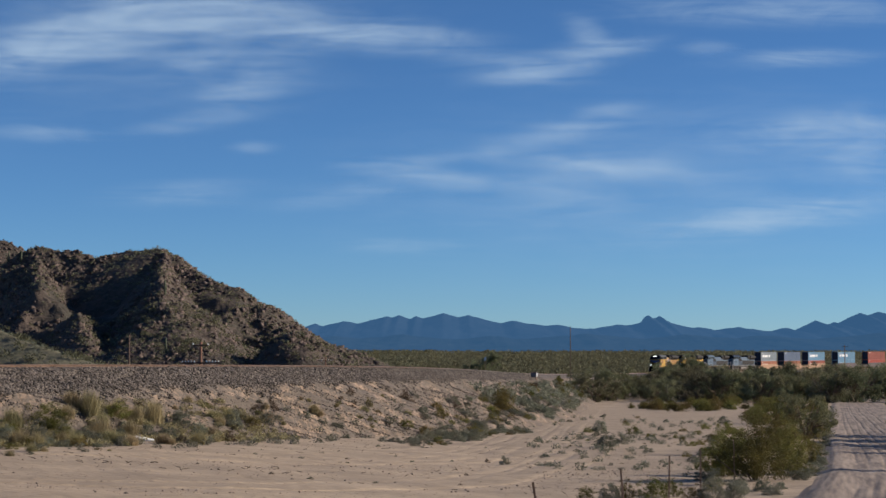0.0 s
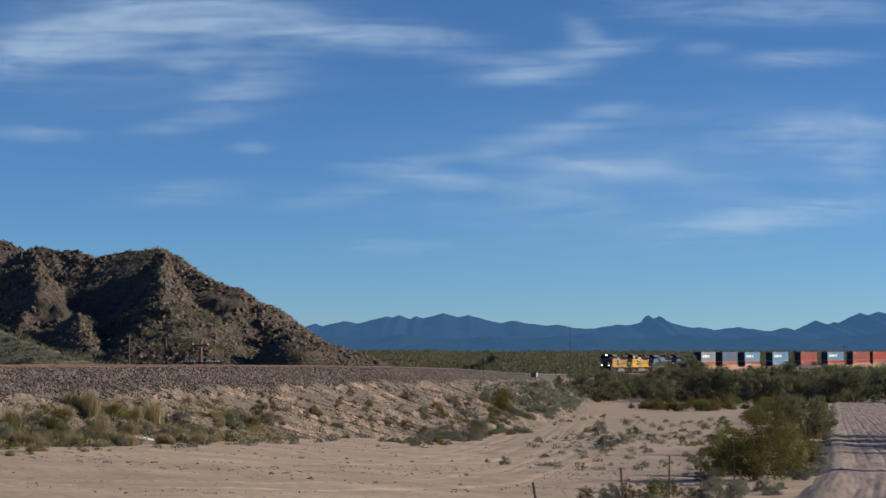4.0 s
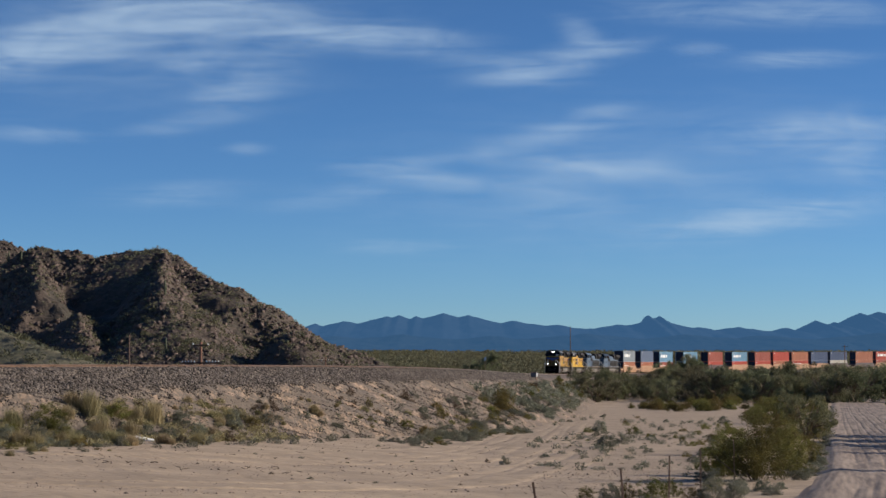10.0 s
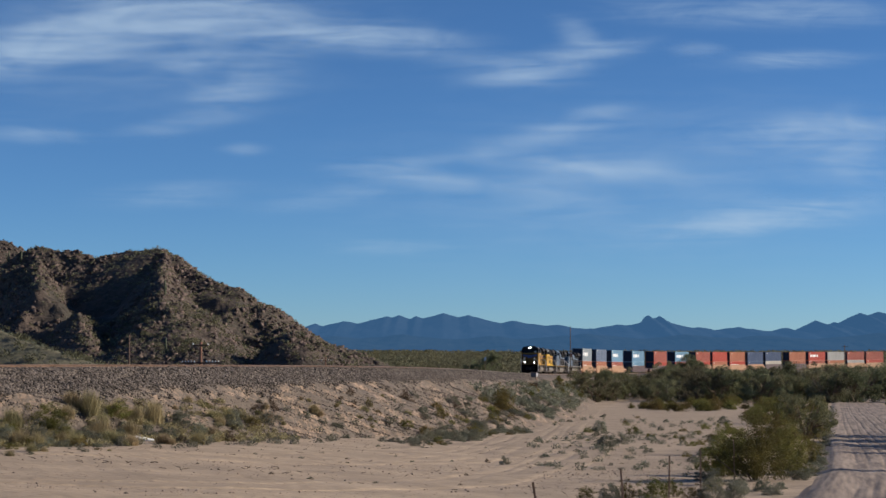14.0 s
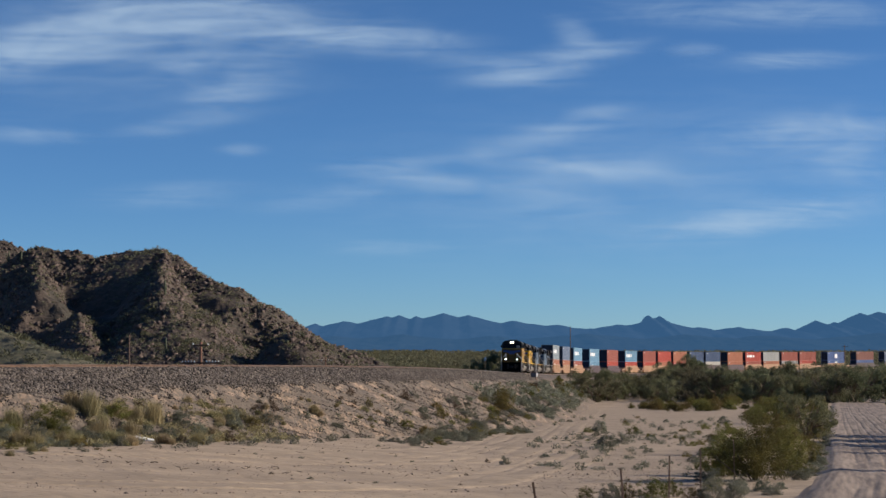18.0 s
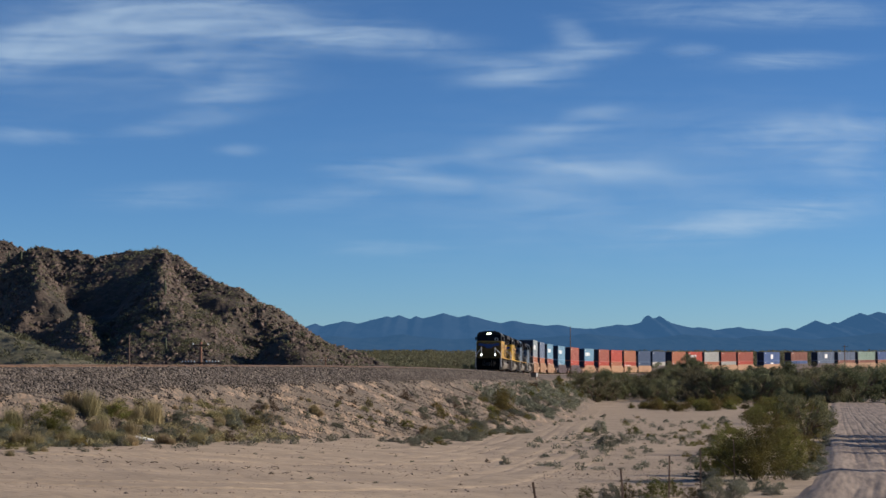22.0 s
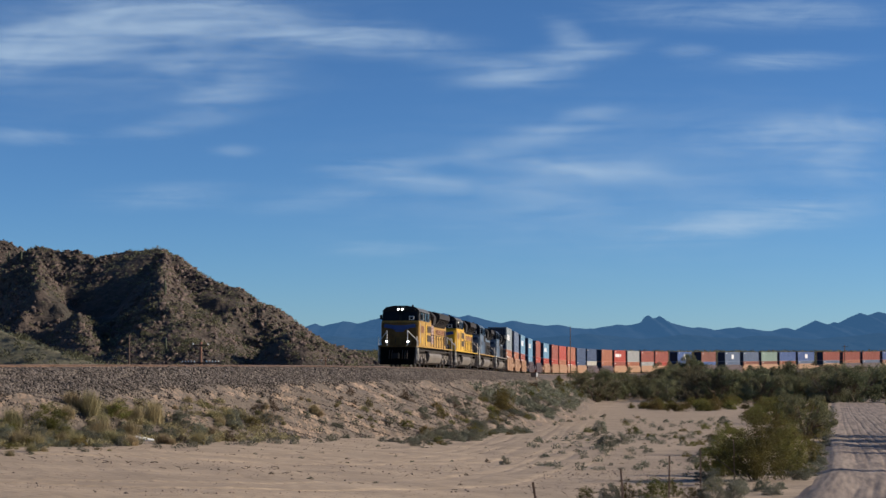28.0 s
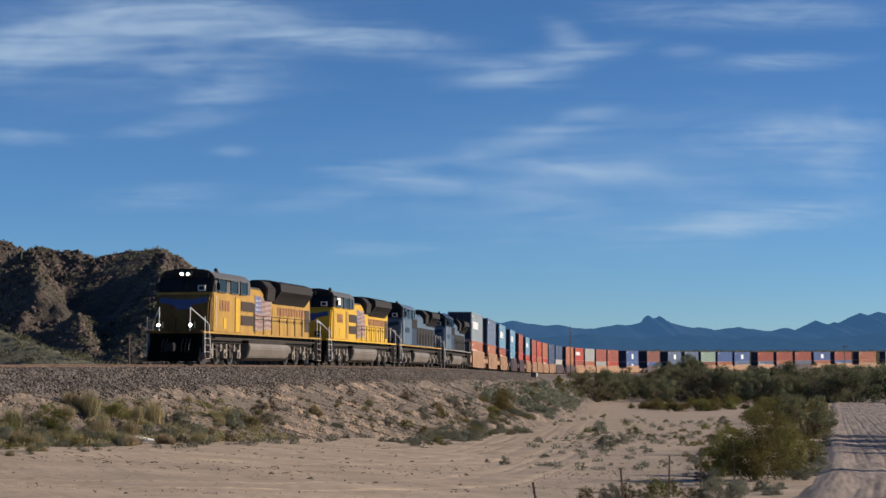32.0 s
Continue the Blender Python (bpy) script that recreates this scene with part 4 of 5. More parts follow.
POST_M = M().box(-0.016, 0.016, -0.005, 0.005, -0.3, 1.2).box(-0.005, 0.005, -0.03, 0.005, -0.3, 1.2).mesh("post", 0)
POST_M.materials.append(POSTM)


def fence(points, height=1.2, leans=()):
    """A row of rusty steel posts."""
    ob = tagged(new("wire_fence"), "row of thin rusty steel fence posts along the dirt road", "fence")
    for i, (x, y) in enumerate(points):
        z = float(ground_z(x, y))
        p = new("post", POST_M)
        p.parent = ob
        lean = leans[i] if i < len(leans) else 0.0
        p.matrix_basis = pose(x, y, z, 0, lean, 20) @ Matrix.Diagonal((1.1, 1.1, height / 1.2, 1))
    return ob


fence([(-0.8, 14), (1.56, 26.2), (3.47, 32.4), (5.25, 39.7), (6.73, 44.6), (8.88, 52.0), (11.2, 62.5), (13.6, 72), (16.0, 82), (18.4, 92), (20.8, 102), (23.2, 112)], 1.25, (0, -9, -5, 1, 0, -1))
fence([(19.0, 50), (21.0, 57), (23.0, 64), (25.2, 72), (27.6, 81), (30.0, 91), (32.4, 101), (34.8, 111), (37.2, 121)], 1.3)


def scrap_board():
    x, y = -11.3, 64.4
    ob = part("scrap_board", M().prism([(-0.4, -0.12), (-0.1, -0.2), (0.42, -0.13), (0.36, 0.13), (-0.05, 0.2), (-0.38, 0.1)], 0, 0.06, "z"), WHITE, bevel=0.01)
    ob.matrix_basis = pose(x, y, float(ground_z(x, y)) + 0.07, 9, 10, 6)
    tagged(ob, "broken white board lying on the sand", "debris")


scrap_board()


def sand_stones(count, seed):
    """Pebbles and clods strewn over the sand in loose bands."""
    rng = np.random.default_rng(seed)
    y = 36 * (150 / 36) ** rng.random(count)
    x = y * rng.uniform(-0.28, 0.16, count)
    keep = fbm(x * 0.4, y, 5, 3, 33) + 0.9 * rng.random(count) > 0.45
    x, y = x[keep], y[keep]
    n = len(x)
    base = np.array([(1, 0, 0), (0, 1, 0), (-1, 0, 0), (0, -1, 0), (0, 0, 0.7), (0, 0, -0.6)], float)
    tris = np.array([(0, 1, 4), (1, 2, 4), (2, 3, 4), (3, 0, 4), (1, 0, 5), (2, 1, 5), (3, 2, 5), (0, 3, 5)])
    r = 0.010 + 0.035 * rng.random(n) ** 9
    v = base[None] * rng.uniform(0.6, 1.5, (n, 6, 1)) * r[:, None, None]
    v = v + np.stack([x, y, ground_z(x, y) + 0.2 * r], -1)[:, None, :]
    f = tris[None] + 6 * np.arange(n)[:, None, None]
    return part("sand_stones", raw("sand_stones", v.reshape(-1, 3), f.reshape(-1, 3), PEBBLE), PEBBLE)


tagged(sand_stones(30000, 13), "small dark stones strewn over the sand", "stones", kind="stuff")


def bank_place(s0, s1, a, b):
    def place(rng, n):
        s, d = rng.uniform(s0, s1, n), rng.uniform(a, b, n)
        x, y, z = on_line(s, d, np.interp(d, BANK_SIDE, BANK_UP) + bank_dip(s, d))
        keep = fbm(x, y, 5, 3, 44) + 0.5 * rng.random(n) > 0.15
        x, y, z = x[keep], y[keep], z[keep]
        return x, y, np.maximum(z, ground_z(x, y)) - 0.05, 1.0 + 0 * x
    return place


scrub("bank_weeds", "low grey-green weeds along the embankment foot", 1000, bank_place(-34, 200, 5.4, 10.5), (0.08, 0.28), 80, SAGE, 64, 0.5)


def patch_place(rng, n):
    y = 55 * (180 / 55) ** rng.random(n)
    x = y * rng.uniform(0.05, 0.165, n)
    keep = fbm(x, y, 9, 3, 46) + 0.4 * rng.random(n) > 0.28
    x, y = x[keep], y[keep]
    return x, y, ground_z(x, y) - 0.03, 0.7 + y / 160


scrub("patch_weeds", "tiny grey-green weeds on the sandy flat", 330, patch_place, (0.06, 0.24), 100, SAGE, 66, 0.42)


def twigs(count, seed):
    """Dead twigs and wheel-pressed litter lying in loose lines on the sand."""
    rng = np.random.default_rng(seed)
    y = 38 * (100 / 38) ** rng.random(count)
    x = y * rng.uniform(-0.27, 0.10, count)
    keep = np.abs(fbm(0.25 * x, y, 4, 2, 47)) < 0.10
    x, y = x[keep], y[keep]
    m = M()
    for u, v in zip(x, y):
        a, q = rng.uniform(0, 3.14), rng.uniform(0.03, 0.16)
        z = float(ground_z(u, v)) + 0.02
        m.tube((u - q * math.cos(a), v - q * math.sin(a), z), (u + q * math.cos(a), v + q * math.sin(a), z + rng.uniform(0, 0.05)), 0.009, 0.005, 4)
    return tagged(part("twigs", m, DEAD), "dead brown twigs littering the sand", "twigs", kind="stuff")


twigs(800, 48)
scrub("bank_brush", "grey-green brush thick along the far embankment flank", 420, bank_place(58, 330, 5.0, 10.2), (0.3, 0.75), 110, SAGE, 68, 0.5)
scrub("bank_grass", "dry straw-coloured grass on the embankment", 900, bank_place(-34, -4, 4.8, 8.6), (0.10, 0.28), 80, DRY, 65, 0.5)


# ---- thin high clouds, drifting slowly ----
def cloud_mat(name, density):
    """Wisps: one field of fibres shared by all sheets, thinning to each sheet's rim, over clear air."""
    m = bpy.data.materials.new(name)
    m.use_nodes = True
    n, l = m.node_tree.nodes, m.node_tree.links
    n.remove(n["Principled BSDF"])
    tc = n.new("ShaderNodeTexCoord")

    def field(scale, turn, detail, rough, warp):
        mp, no = n.new("ShaderNodeMapping"), n.new("ShaderNodeTexNoise")
        mp.inputs["Scale"].default_value, mp.inputs["Rotation"].default_value, mp.inputs["Location"].default_value = (*scale, 0), (0, 0, radians(turn)), (4.3, 2.1, 0)
        l.new(tc.outputs["Object"], mp.inputs[0])
        l.new(mp.outputs[0], no.inputs["Vector"])
        no.inputs["Scale"].default_value, no.inputs["Detail"].default_value = 1.0, detail
        no.inputs["Roughness"].default_value, no.inputs["Distortion"].default_value = rough, warp
        return no.outputs["Fac"]

    def calc(kind, a, b, c=None):
        q = n.new("ShaderNodeMath")
        q.operation = kind
        for socket, value in zip(q.inputs, (a, b, c)):
            if isinstance(value, (int, float)):
                socket.default_value = value
            elif value is not None:
                l.new(value, socket)
        return q.outputs[0]
    fibre, puff = field((1 / 460, 1 / 46), -5, 8.0, 0.58, 0.55), field((1 / 260, 1 / 110), -8, 6.0, 0.6, 0.9)
    streak = calc("ADD", calc("MULTIPLY", fibre, 0.6), calc("MULTIPLY", puff, 0.4))
    ctr, ln = n.new("ShaderNodeVectorMath"), n.new("ShaderNodeVectorMath")
    ctr.operation, ln.operation = "MULTIPLY_ADD", "LENGTH"
    ctr.inputs[1].default_value, ctr.inputs[2].default_value = (2, 2, 0), (-1, -1, 0)
    l.new(tc.outputs["UV"], ctr.inputs[0])
    l.new(ctr.outputs[0], ln.inputs[0])
    rim = n.new("ShaderNodeMapRange")
    rim.interpolation_type = "SMOOTHSTEP"
    rim.inputs["From Min"].default_value, rim.inputs["From Max"].default_value = 1.0, 0.1
    l.new(ln.outputs["Value"], rim.inputs["Value"])
    cut = n.new("ShaderNodeMapRange")
    cut.interpolation_type = "SMOOTHSTEP"
    cut.inputs["From Min"].default_value, cut.inputs["From Max"].default_value = 0.33, 0.86
    cut.inputs["To Max"].default_value = density
    l.new(calc("MULTIPLY_ADD", rim.outputs[0], 0.16, calc("SUBTRACT", streak, 0.06)), cut.inputs["Value"])
    mul = calc("MULTIPLY", cut.outputs[0], rim.outputs[0])
    em, tr, mx = n.new("ShaderNodeEmission"), n.new("ShaderNodeBsdfTransparent"), n.new("ShaderNodeMixShader")
    em.inputs["Color"].default_value, em.inputs["Strength"].default_value = (0.45, 0.60, 0.77, 1), 0.70
    l.new(mul, mx.inputs[0])
    l.new(tr.outputs[0], mx.inputs[1])
    l.new(em.outputs[0], mx.inputs[2])
    l.new(mx.outputs[0], n["Material Output"].inputs["Surface"])
    return m


CLOUDS = tagged(new("cirrus_clouds"), "thin white wispy cirrus clouds in a blue sky", "clouds", kind="structure")
CLOUDS.location = (0, 4780, 0)


def cloud(k, x, z, wide, high, turn, density):
    """One wisp: a sheet in the clouds' own space, so that neighbours share their fibres."""
    c, q = math.cos(radians(turn)), math.sin(radians(turn))
    corners = [(a * wide / 2, b * high / 2) for a, b in ((-1, -1), (1, -1), (1, 1), (-1, 1))]
    me = bpy.data.meshes.new("cloud_wisp")
    me.from_pydata([(x + a * c - b * q, z + a * q + b * c, 0) for a, b in corners], [], [(0, 1, 2, 3)])
    uv = me.uv_layers.new(name="rim")
    for loop, place in zip(uv.data, ((0, 0), (1, 0), (1, 1), (0, 1))):
        loop.uv = place
    ob = part("cloud_wisp", me, cloud_mat("cloud", density), CLOUDS)
    ob.matrix_basis = pose(0, -2.0 * k, 0, 90)
    ob.visible_shadow = False


# x, height, width, depth, tilt, density of each wisp
HIGH_WISPS = ((-946, 916, 1337, 363, 12, 0.75), (-1153, 845, 621, 242, 15, 0.5), (-611, 948, 1242, 212, 0, 0.6), (-611, 805, 788, 333, -5, 0.5), (-229, 892, 1051, 160, -3, 0.85), (-564, 725, 549, 151, 15, 0.35),
              (-723, 641, 716, 103, 10, 0.35), (423, 889, 287, 150, -35, 0.45), (360, 821, 764, 140, 12, 0.65), (217, 794, 669, 140, -3, 0.6), (1013, 825, 716, 91, 3, 0.55), (949, 964, 1481, 151, 0, 0.5),
              (-850, 876, 2388, 786, 5, 0.16), (742, 853, 263, 76, 0, 0.3))
LOW_WISPS = ((312, 606, 788, 121, 12, 0.5), (471, 677, 382, 76, 8, 0.4), (-118, 523, 525, 73, 3, 0.65), (-22, 486, 764, 121, -8, 0.45), (360, 523, 382, 73, -8, 0.65), (535, 507, 716, 121, 0, 0.45),
              (1044, 619, 860, 181, 6, 0.7), (1172, 566, 525, 272, 0, 0.5), (933, 375, 1051, 139, 7, 0.75), (-261, 439, 716, 121, 6, 0.35), (-723, 439, 716, 121, 4, 0.35), (-1105, 606, 573, 79, -3, 0.4),
              (-134, 292, 621, 76, 0, 0.3), (583, 478, 2627, 786, 3, 0.22), (-532, 566, 215, 60, 0, 0.35), (344, 439, 716, 181, -5, 0.3))
for _k, _c in enumerate(HIGH_WISPS + LOW_WISPS):
    cloud(_k, *_c)
# ---- the train: paints ----
def paint(name, base, rough=0.45, dirt=0.75):
    return mat(name, base, tuple(c * dirt for c in base), rough=rough, scale=0.7, fine=9, bump=0.03, depth=0.01, spec=0.25, mixlo=0.4, mixhi=0.7, stretch=(1.6, 1.6, 0.3))


YELLOW = mat("yellow_paint", (0.39, 0.225, 0.045), (0.23, 0.132, 0.034), rough=0.6, scale=1.1, fine=7, bump=0.03, depth=0.01, spec=0.25, mixlo=0.4, mixhi=0.66, stretch=(1.6, 1.6, 0.35))
# dirty yellow of the lead nose, darkened further to paint in its shade
SHADEDNOSE = paint("shaded_dirty_yellow_paint", (0.135, 0.074, 0.018), 0.75, 0.4)
YELLOW2 = paint("bright_yellow_paint", (0.56, 0.33, 0.028), 0.5, 0.8)
ROOFGREY = paint("grey_roof_paint", (0.095, 0.097, 0.10), 0.65)
DARKGREY = paint("sooty_grey_paint", (0.026, 0.022, 0.020), 0.75)
LOUVRE = paint("brown_louvre_paint", (0.055, 0.038, 0.028), 0.7)
AXLEBOX = mat("dusty_axle_box", (0.27, 0.228, 0.187), (0.13, 0.11, 0.09), rough=0.7, metal=0.1, scale=3, fine=16, bump=0.2)
GRIME = paint("grimy_frame_paint", (0.045, 0.037, 0.031), 0.8)
BLACK = paint("black_paint", (0.010, 0.010, 0.011), 0.7)
SOOT = mat("soot_black", (0.006, 0.006, 0.006), rough=0.95, spec=0.02, bump=0.1)
NAVY = paint("navy_paint", (0.024, 0.037, 0.058))
STEELBLUE = paint("steel_blue_paint", (0.095, 0.132, 0.175))
TRUCKGREY = mat("dusty_bogie_steel", (0.30, 0.255, 0.215), (0.15, 0.125, 0.105), rough=0.7, metal=0.2, scale=2, fine=14, bump=0.3)
TANKGREY = mat("dusty_tank_steel", (0.20, 0.17, 0.14), (0.125, 0.105, 0.085), rough=0.55, metal=0.1, scale=0.8, fine=8, bump=0.06)
BOGIEM = mat("bogie_steel", (0.068, 0.056, 0.046), (0.028, 0.023, 0.02), rough=0.7, metal=0.2, scale=2, fine=14, bump=0.3)
WHEELM = mat("wheel_steel", (0.12, 0.10, 0.085), (0.05, 0.042, 0.037), rough=0.5, metal=0.6, scale=4, fine=20)
# near-black paint that puts the shade of the container ends into their colour
SHADEEND = paint("shaded_end_paint", (0.030, 0.036, 0.055), 0.7)
RAILWHITE = paint("handrail_paint", (0.62, 0.60, 0.56))
GLASS = mat("cab_glass", (0.008, 0.009, 0.01), rough=0.12, bump=0, spec=0.2)
LAMP = glow("headlight_glow", (1.0, 0.93, 0.78), 20.0)
FLAGRED = paint("stripe_red", (0.30, 0.17, 0.15), 0.6, 0.5)
FLAGWHITE = paint("stripe_white", (0.37, 0.29, 0.25), 0.6, 0.5)
FADEDBLUE = paint("faded_field_blue", (0.15, 0.15, 0.25), 0.6, 0.6)
FLAGBLUE = paint("field_blue", (0.05, 0.075, 0.18))
BARRED = paint("lettering_red", (0.27, 0.125, 0.055))

SPEED_T = [0, 6, 10, 14, 18, 21, 24, 28, 32]
NOSE_S = [392.7, 318.6, 269.2, 220.0, 171.0, 134.6, 98.5, 50.0, 0.0]
MOVERS = []      # thing, distance of its middle behind the nose, half the distance of its bogies, height over the rails
AXLES = []


def wheelset(parent, x, r=0.53, spin=False):
    m = M().tube((0, -0.80, 0), (0, 0.80, 0), 0.09, 0.09, 8)
    for side in (-1, 1):
        m.tube((0, side * 0.68, 0), (0, side * 0.82, 0), r, r * 0.985, 24).tube((0, side * 0.66, 0), (0, side * 0.69, 0), r * 1.05, r * 1.05, 24)
        m.tube((0, side * 0.82, 0), (0, side * 0.84, 0), r * 0.55, r * 0.45, 12)
        m.box(-r * 0.9, r * 0.9, side * 0.835 - 0.02, side * 0.835 + 0.02, -0.05, 0.05)
    ob = part("wheelset", m, WHEELM, parent, "worn steel wheelset")
    ob.matrix_basis = pose(x, 0, r)
    if spin:
        AXLES.append((ob, x, r))
    return ob


def loco_bogie(thing, x, spin):
    m = M()
    for side in (-1, 1):
        y0, y1 = (side * 0.92, side * 1.10)
        y0, y1 = min(y0, y1), max(y0, y1)
        m.prism([(x - 2.6, 0.62), (x - 2.5, 0.92), (x - 1.4, 1.02), (x - 1.0, 0.80), (x - 0.5, 1.02), (x + 0.5, 1.02), (x + 1.0, 0.80), (x + 1.4, 1.02), (x + 2.5, 0.92), (x + 2.6, 0.62),
                 (x + 1.2, 0.45), (x - 1.2, 0.45)], y0, y1)
        for k in (-1.02, 1.02):
            m.tube((x + k - 0.25, side * 1.16, 0.95), (x + k + 0.25, side * 1.16, 0.95), 0.10, 0.10, 8)
            m.box(x + k - 0.12, x + k + 0.12, side * 1.15 - 0.06, side * 1.15 + 0.06, 0.35, 0.75)
    m.box(x - 2.2, x + 2.2, -0.9, 0.9, 0.75, 1.1)
    bogie = part("bogie", m, BOGIEM, thing, "dusty grey-brown three-axle bogie")
    for side in (-1, 1):
        for k in (-2.05, 0, 2.05):
            a = x + k
            part("axle_box", M().box(a - 0.24, a + 0.24, side * 1.2 - 0.12, side * 1.2 + 0.12, 0.34, 0.80).tube((a, side * 1.2, 0.53), (a, side * 1.38, 0.53), 0.17, 0.14, 10), AXLEBOX, bogie, "pale dusty axle box")
            for q in (-0.42, 0.42):
                part("spring", M().tube((a + q, side * 1.14, 0.70), (a + q, side * 1.14, 1.08), 0.12, 0.12, 8), AXLEBOX, bogie)
    for k in (-2.05, 0, 2.05):
        wheelset(bogie, x + k, 0.53, spin)
    return bogie


def rail_run(thing, pts, r=0.022, material=None):
    m = M()
    for a, b in zip(pts, pts[1:]):
        m.tube(a, b, r, r, 6)
    return part("handrail", m, material or RAILWHITE, thing)


def locomotive(off, body, body2, roof, stripe, flare, spin=False, ge=False, flag=False, lead=False, shaded_front=None, white_pane=False, label=""):
    """A six-axle diesel: wide nose and cab in front, narrow hood behind, flared radiators at the tail."""
    t = tagged(new("diesel_locomotive"), label, "locomotive", "locomotives on the train")
    W = 1.52
    part("underframe", M().box(-9.5, 10.4, -1.0, 1.0, 1.12, 1.58), GRIME, t, bevel=0.03)
    part("walkway", M().box(-9.6, 10.6, -W, W, 1.585, 1.64), DARKGREY, t)
    for side in (-1, 1):
        part("sill_stripe", M().box(-9.6, 10.6, side * W - 0.02, side * W + 0.02, 1.58, 1.67), stripe, t)
        part("air_pipe", M().tube((-9.0, side * 1.34, 1.36), (8.5, side * 1.34, 1.36), 0.05, 0.05, 6), BOGIEM, t)
        part("air_tank", M().tube((-3.0, side * 1.2, 1.28), (3.2, side * 1.2, 1.28), 0.15, 0.15, 10), BOGIEM, t)
    tank = [(-1.40, 1.16), (-1.46, 0.9), (-1.30, 0.42), (-0.9, 0.24), (0.9, 0.24), (1.30, 0.42), (1.46, 0.9), (1.40, 1.16)]
    part("fuel_tank", M().prism(tank, -3.7, 3.3, "x"), TANKGREY, t, "dusty grey fuel tank", bevel=0.05)
    for x in (6.8, -6.8):
        loco_bogie(t, x, spin)
    # plough, coupler and steps
    part("pilot", M().box(10.3, 10.42, -1.4, 1.4, 0.62, 1.56), SOOT, t, "black pilot plate", bevel=0.02)
    part("plough", M().prism([(10.42, 0.95), (10.56, 0.95), (10.86, 0.2), (10.72, 0.16), (10.42, 0.5)], -1.36, 1.36), SOOT, t, "black snow plough", bevel=0.03)
    for y in (-0.62, -0.42, 0.42, 0.62, 0.8):
        part("air_hose", M().tube((10.44, y, 1.3), (10.7, y, 0.95), 0.03, 0.03, 6).tube((10.7, y, 0.95), (10.74, y, 0.62), 0.03, 0.035, 6), BOGIEM, t, "dusty air hose")
    part("coupler", M().box(10.7, 11.35, -0.17, 0.17, 0.75, 1.0).box(11.1, 11.4, -0.26, 0.26, 0.66, 1.08), BLACK, t, bevel=0.03)
    part("coupler", M().box(-10.3, -9.5, -0.17, 0.17, 0.75, 1.0).box(-10.35, -10.05, -0.26, 0.26, 0.66, 1.08), RUST, t, bevel=0.03)
    part("end_plate", M().box(-9.75, -9.5, -1.42, 1.42, 0.55, 1.6), BLACK, t)
    for side in (-1, 1):
        for xa in (10.0, -9.2):
            rung = part("step_ladder", M().box(xa - 0.36, xa - 0.32, side * 1.42 - 0.14, side * 1.42 + 0.12, 0.26, 1.58), TRUCKGREY, t)
            part("side_rail", M().box(xa + 0.32, xa + 0.36, side * 1.42 - 0.14, side * 1.42 + 0.12, 0.26, 1.58), TRUCKGREY, rung)
            for k in range(4):
                part("step", M().box(xa - 0.32, xa + 0.32, side * 1.40 - 0.14, side * 1.40 + 0.14, 0.28 + 0.34 * k, 0.32 + 0.34 * k), TRUCKGREY, rung)
    # nose and cab
    nw = 1.46
    nose = M().prism([(8.7, 1.65), (9.62, 1.65), (9.62, 2.35), (9.5, 3.25), (9.22, 3.62), (8.7, 3.62)], -nw, nw)
    part("nose", nose, shaded_front or body, t, bevel=0.09)
    part("nose_door", M().box(9.60, 9.65, -0.95, -0.35, 1.75, 2.35), shaded_front or body2, t)
    part("door_seam", M().box(9.60, 9.66, -0.33, -0.30, 1.75, 2.35), LOUVRE, t)
    part("anticlimber", M().box(10.42, 10.64, -1.45, 1.45, 1.56, 1.70), shaded_front or body, t, bevel=0.02)
    cab = [(-W, 1.65), (W, 1.65), (W, 3.70), (-W, 3.70)]
    part("cab_wall", M().prism(cab, 5.2, 9.2, "x"), body, t, bevel=0.05)
    upper = [(-W + 0.01, 3.70), (W - 0.01, 3.70), (W - 0.03, 4.48), (1.2, 4.74), (0.5, 4.86), (-0.5, 4.86), (-1.2, 4.74), (-W + 0.03, 4.48)]
    part("cab_roof", M().prism(upper, 3.5, 8.95, "x"), roof, t, "grey cab roof", bevel=0.03)
    # raked black cab front: its foot stands further forward than its brow
    n = len(upper)
    rake = [(8.955 if b > 4 else 9.2, a * 0.985, b - 0.012) for a, b in upper]
    part("cab_front", M().add([(8.8, a, b) for _, a, b in rake] + rake, [tuple(range(n))[::-1], tuple(range(n, 2 * n))] + [(k, (k + 1) % n, (k + 1) % n + n, k + n) for k in range(n)]), BLACK, t, "black raked cab front")
    part("brow", M().prism([(a * 1.01, b) for a, b in ((-1.46, 4.42), (1.46, 4.42), (1.46, 4.5), (1.19, 4.77), (0.5, 4.89), (-0.5, 4.89), (-1.19, 4.77), (-1.46, 4.5))], 8.93, 9.02, "x"), DARKGREY, t, bevel=0.02)
    for side in (-1, 1):
        pane = [(9.215, side * 0.12, 3.72), (9.215, side * 1.38, 3.72), (9.05, side * 1.36, 4.36), (9.04, side * 0.12, 4.42)]
        part("windscreen", M().add(pane + [(a + 0.03, b, c) for a, b, c in pane], [(0, 1, 2, 3), (7, 6, 5, 4), (0, 1, 5, 4), (1, 2, 6, 5), (2, 3, 7, 6), (3, 0, 4, 7)]), GLASS, t, "dark windscreen")
        for a, b in ((7.4, 8.5), (5.65, 6.6), (4.15, 5.1)):
            w = part("side_window", M().box(a, b, side * W - 0.012, side * W + 0.025, 3.74, 4.36), GLASS, t, "dark side window")
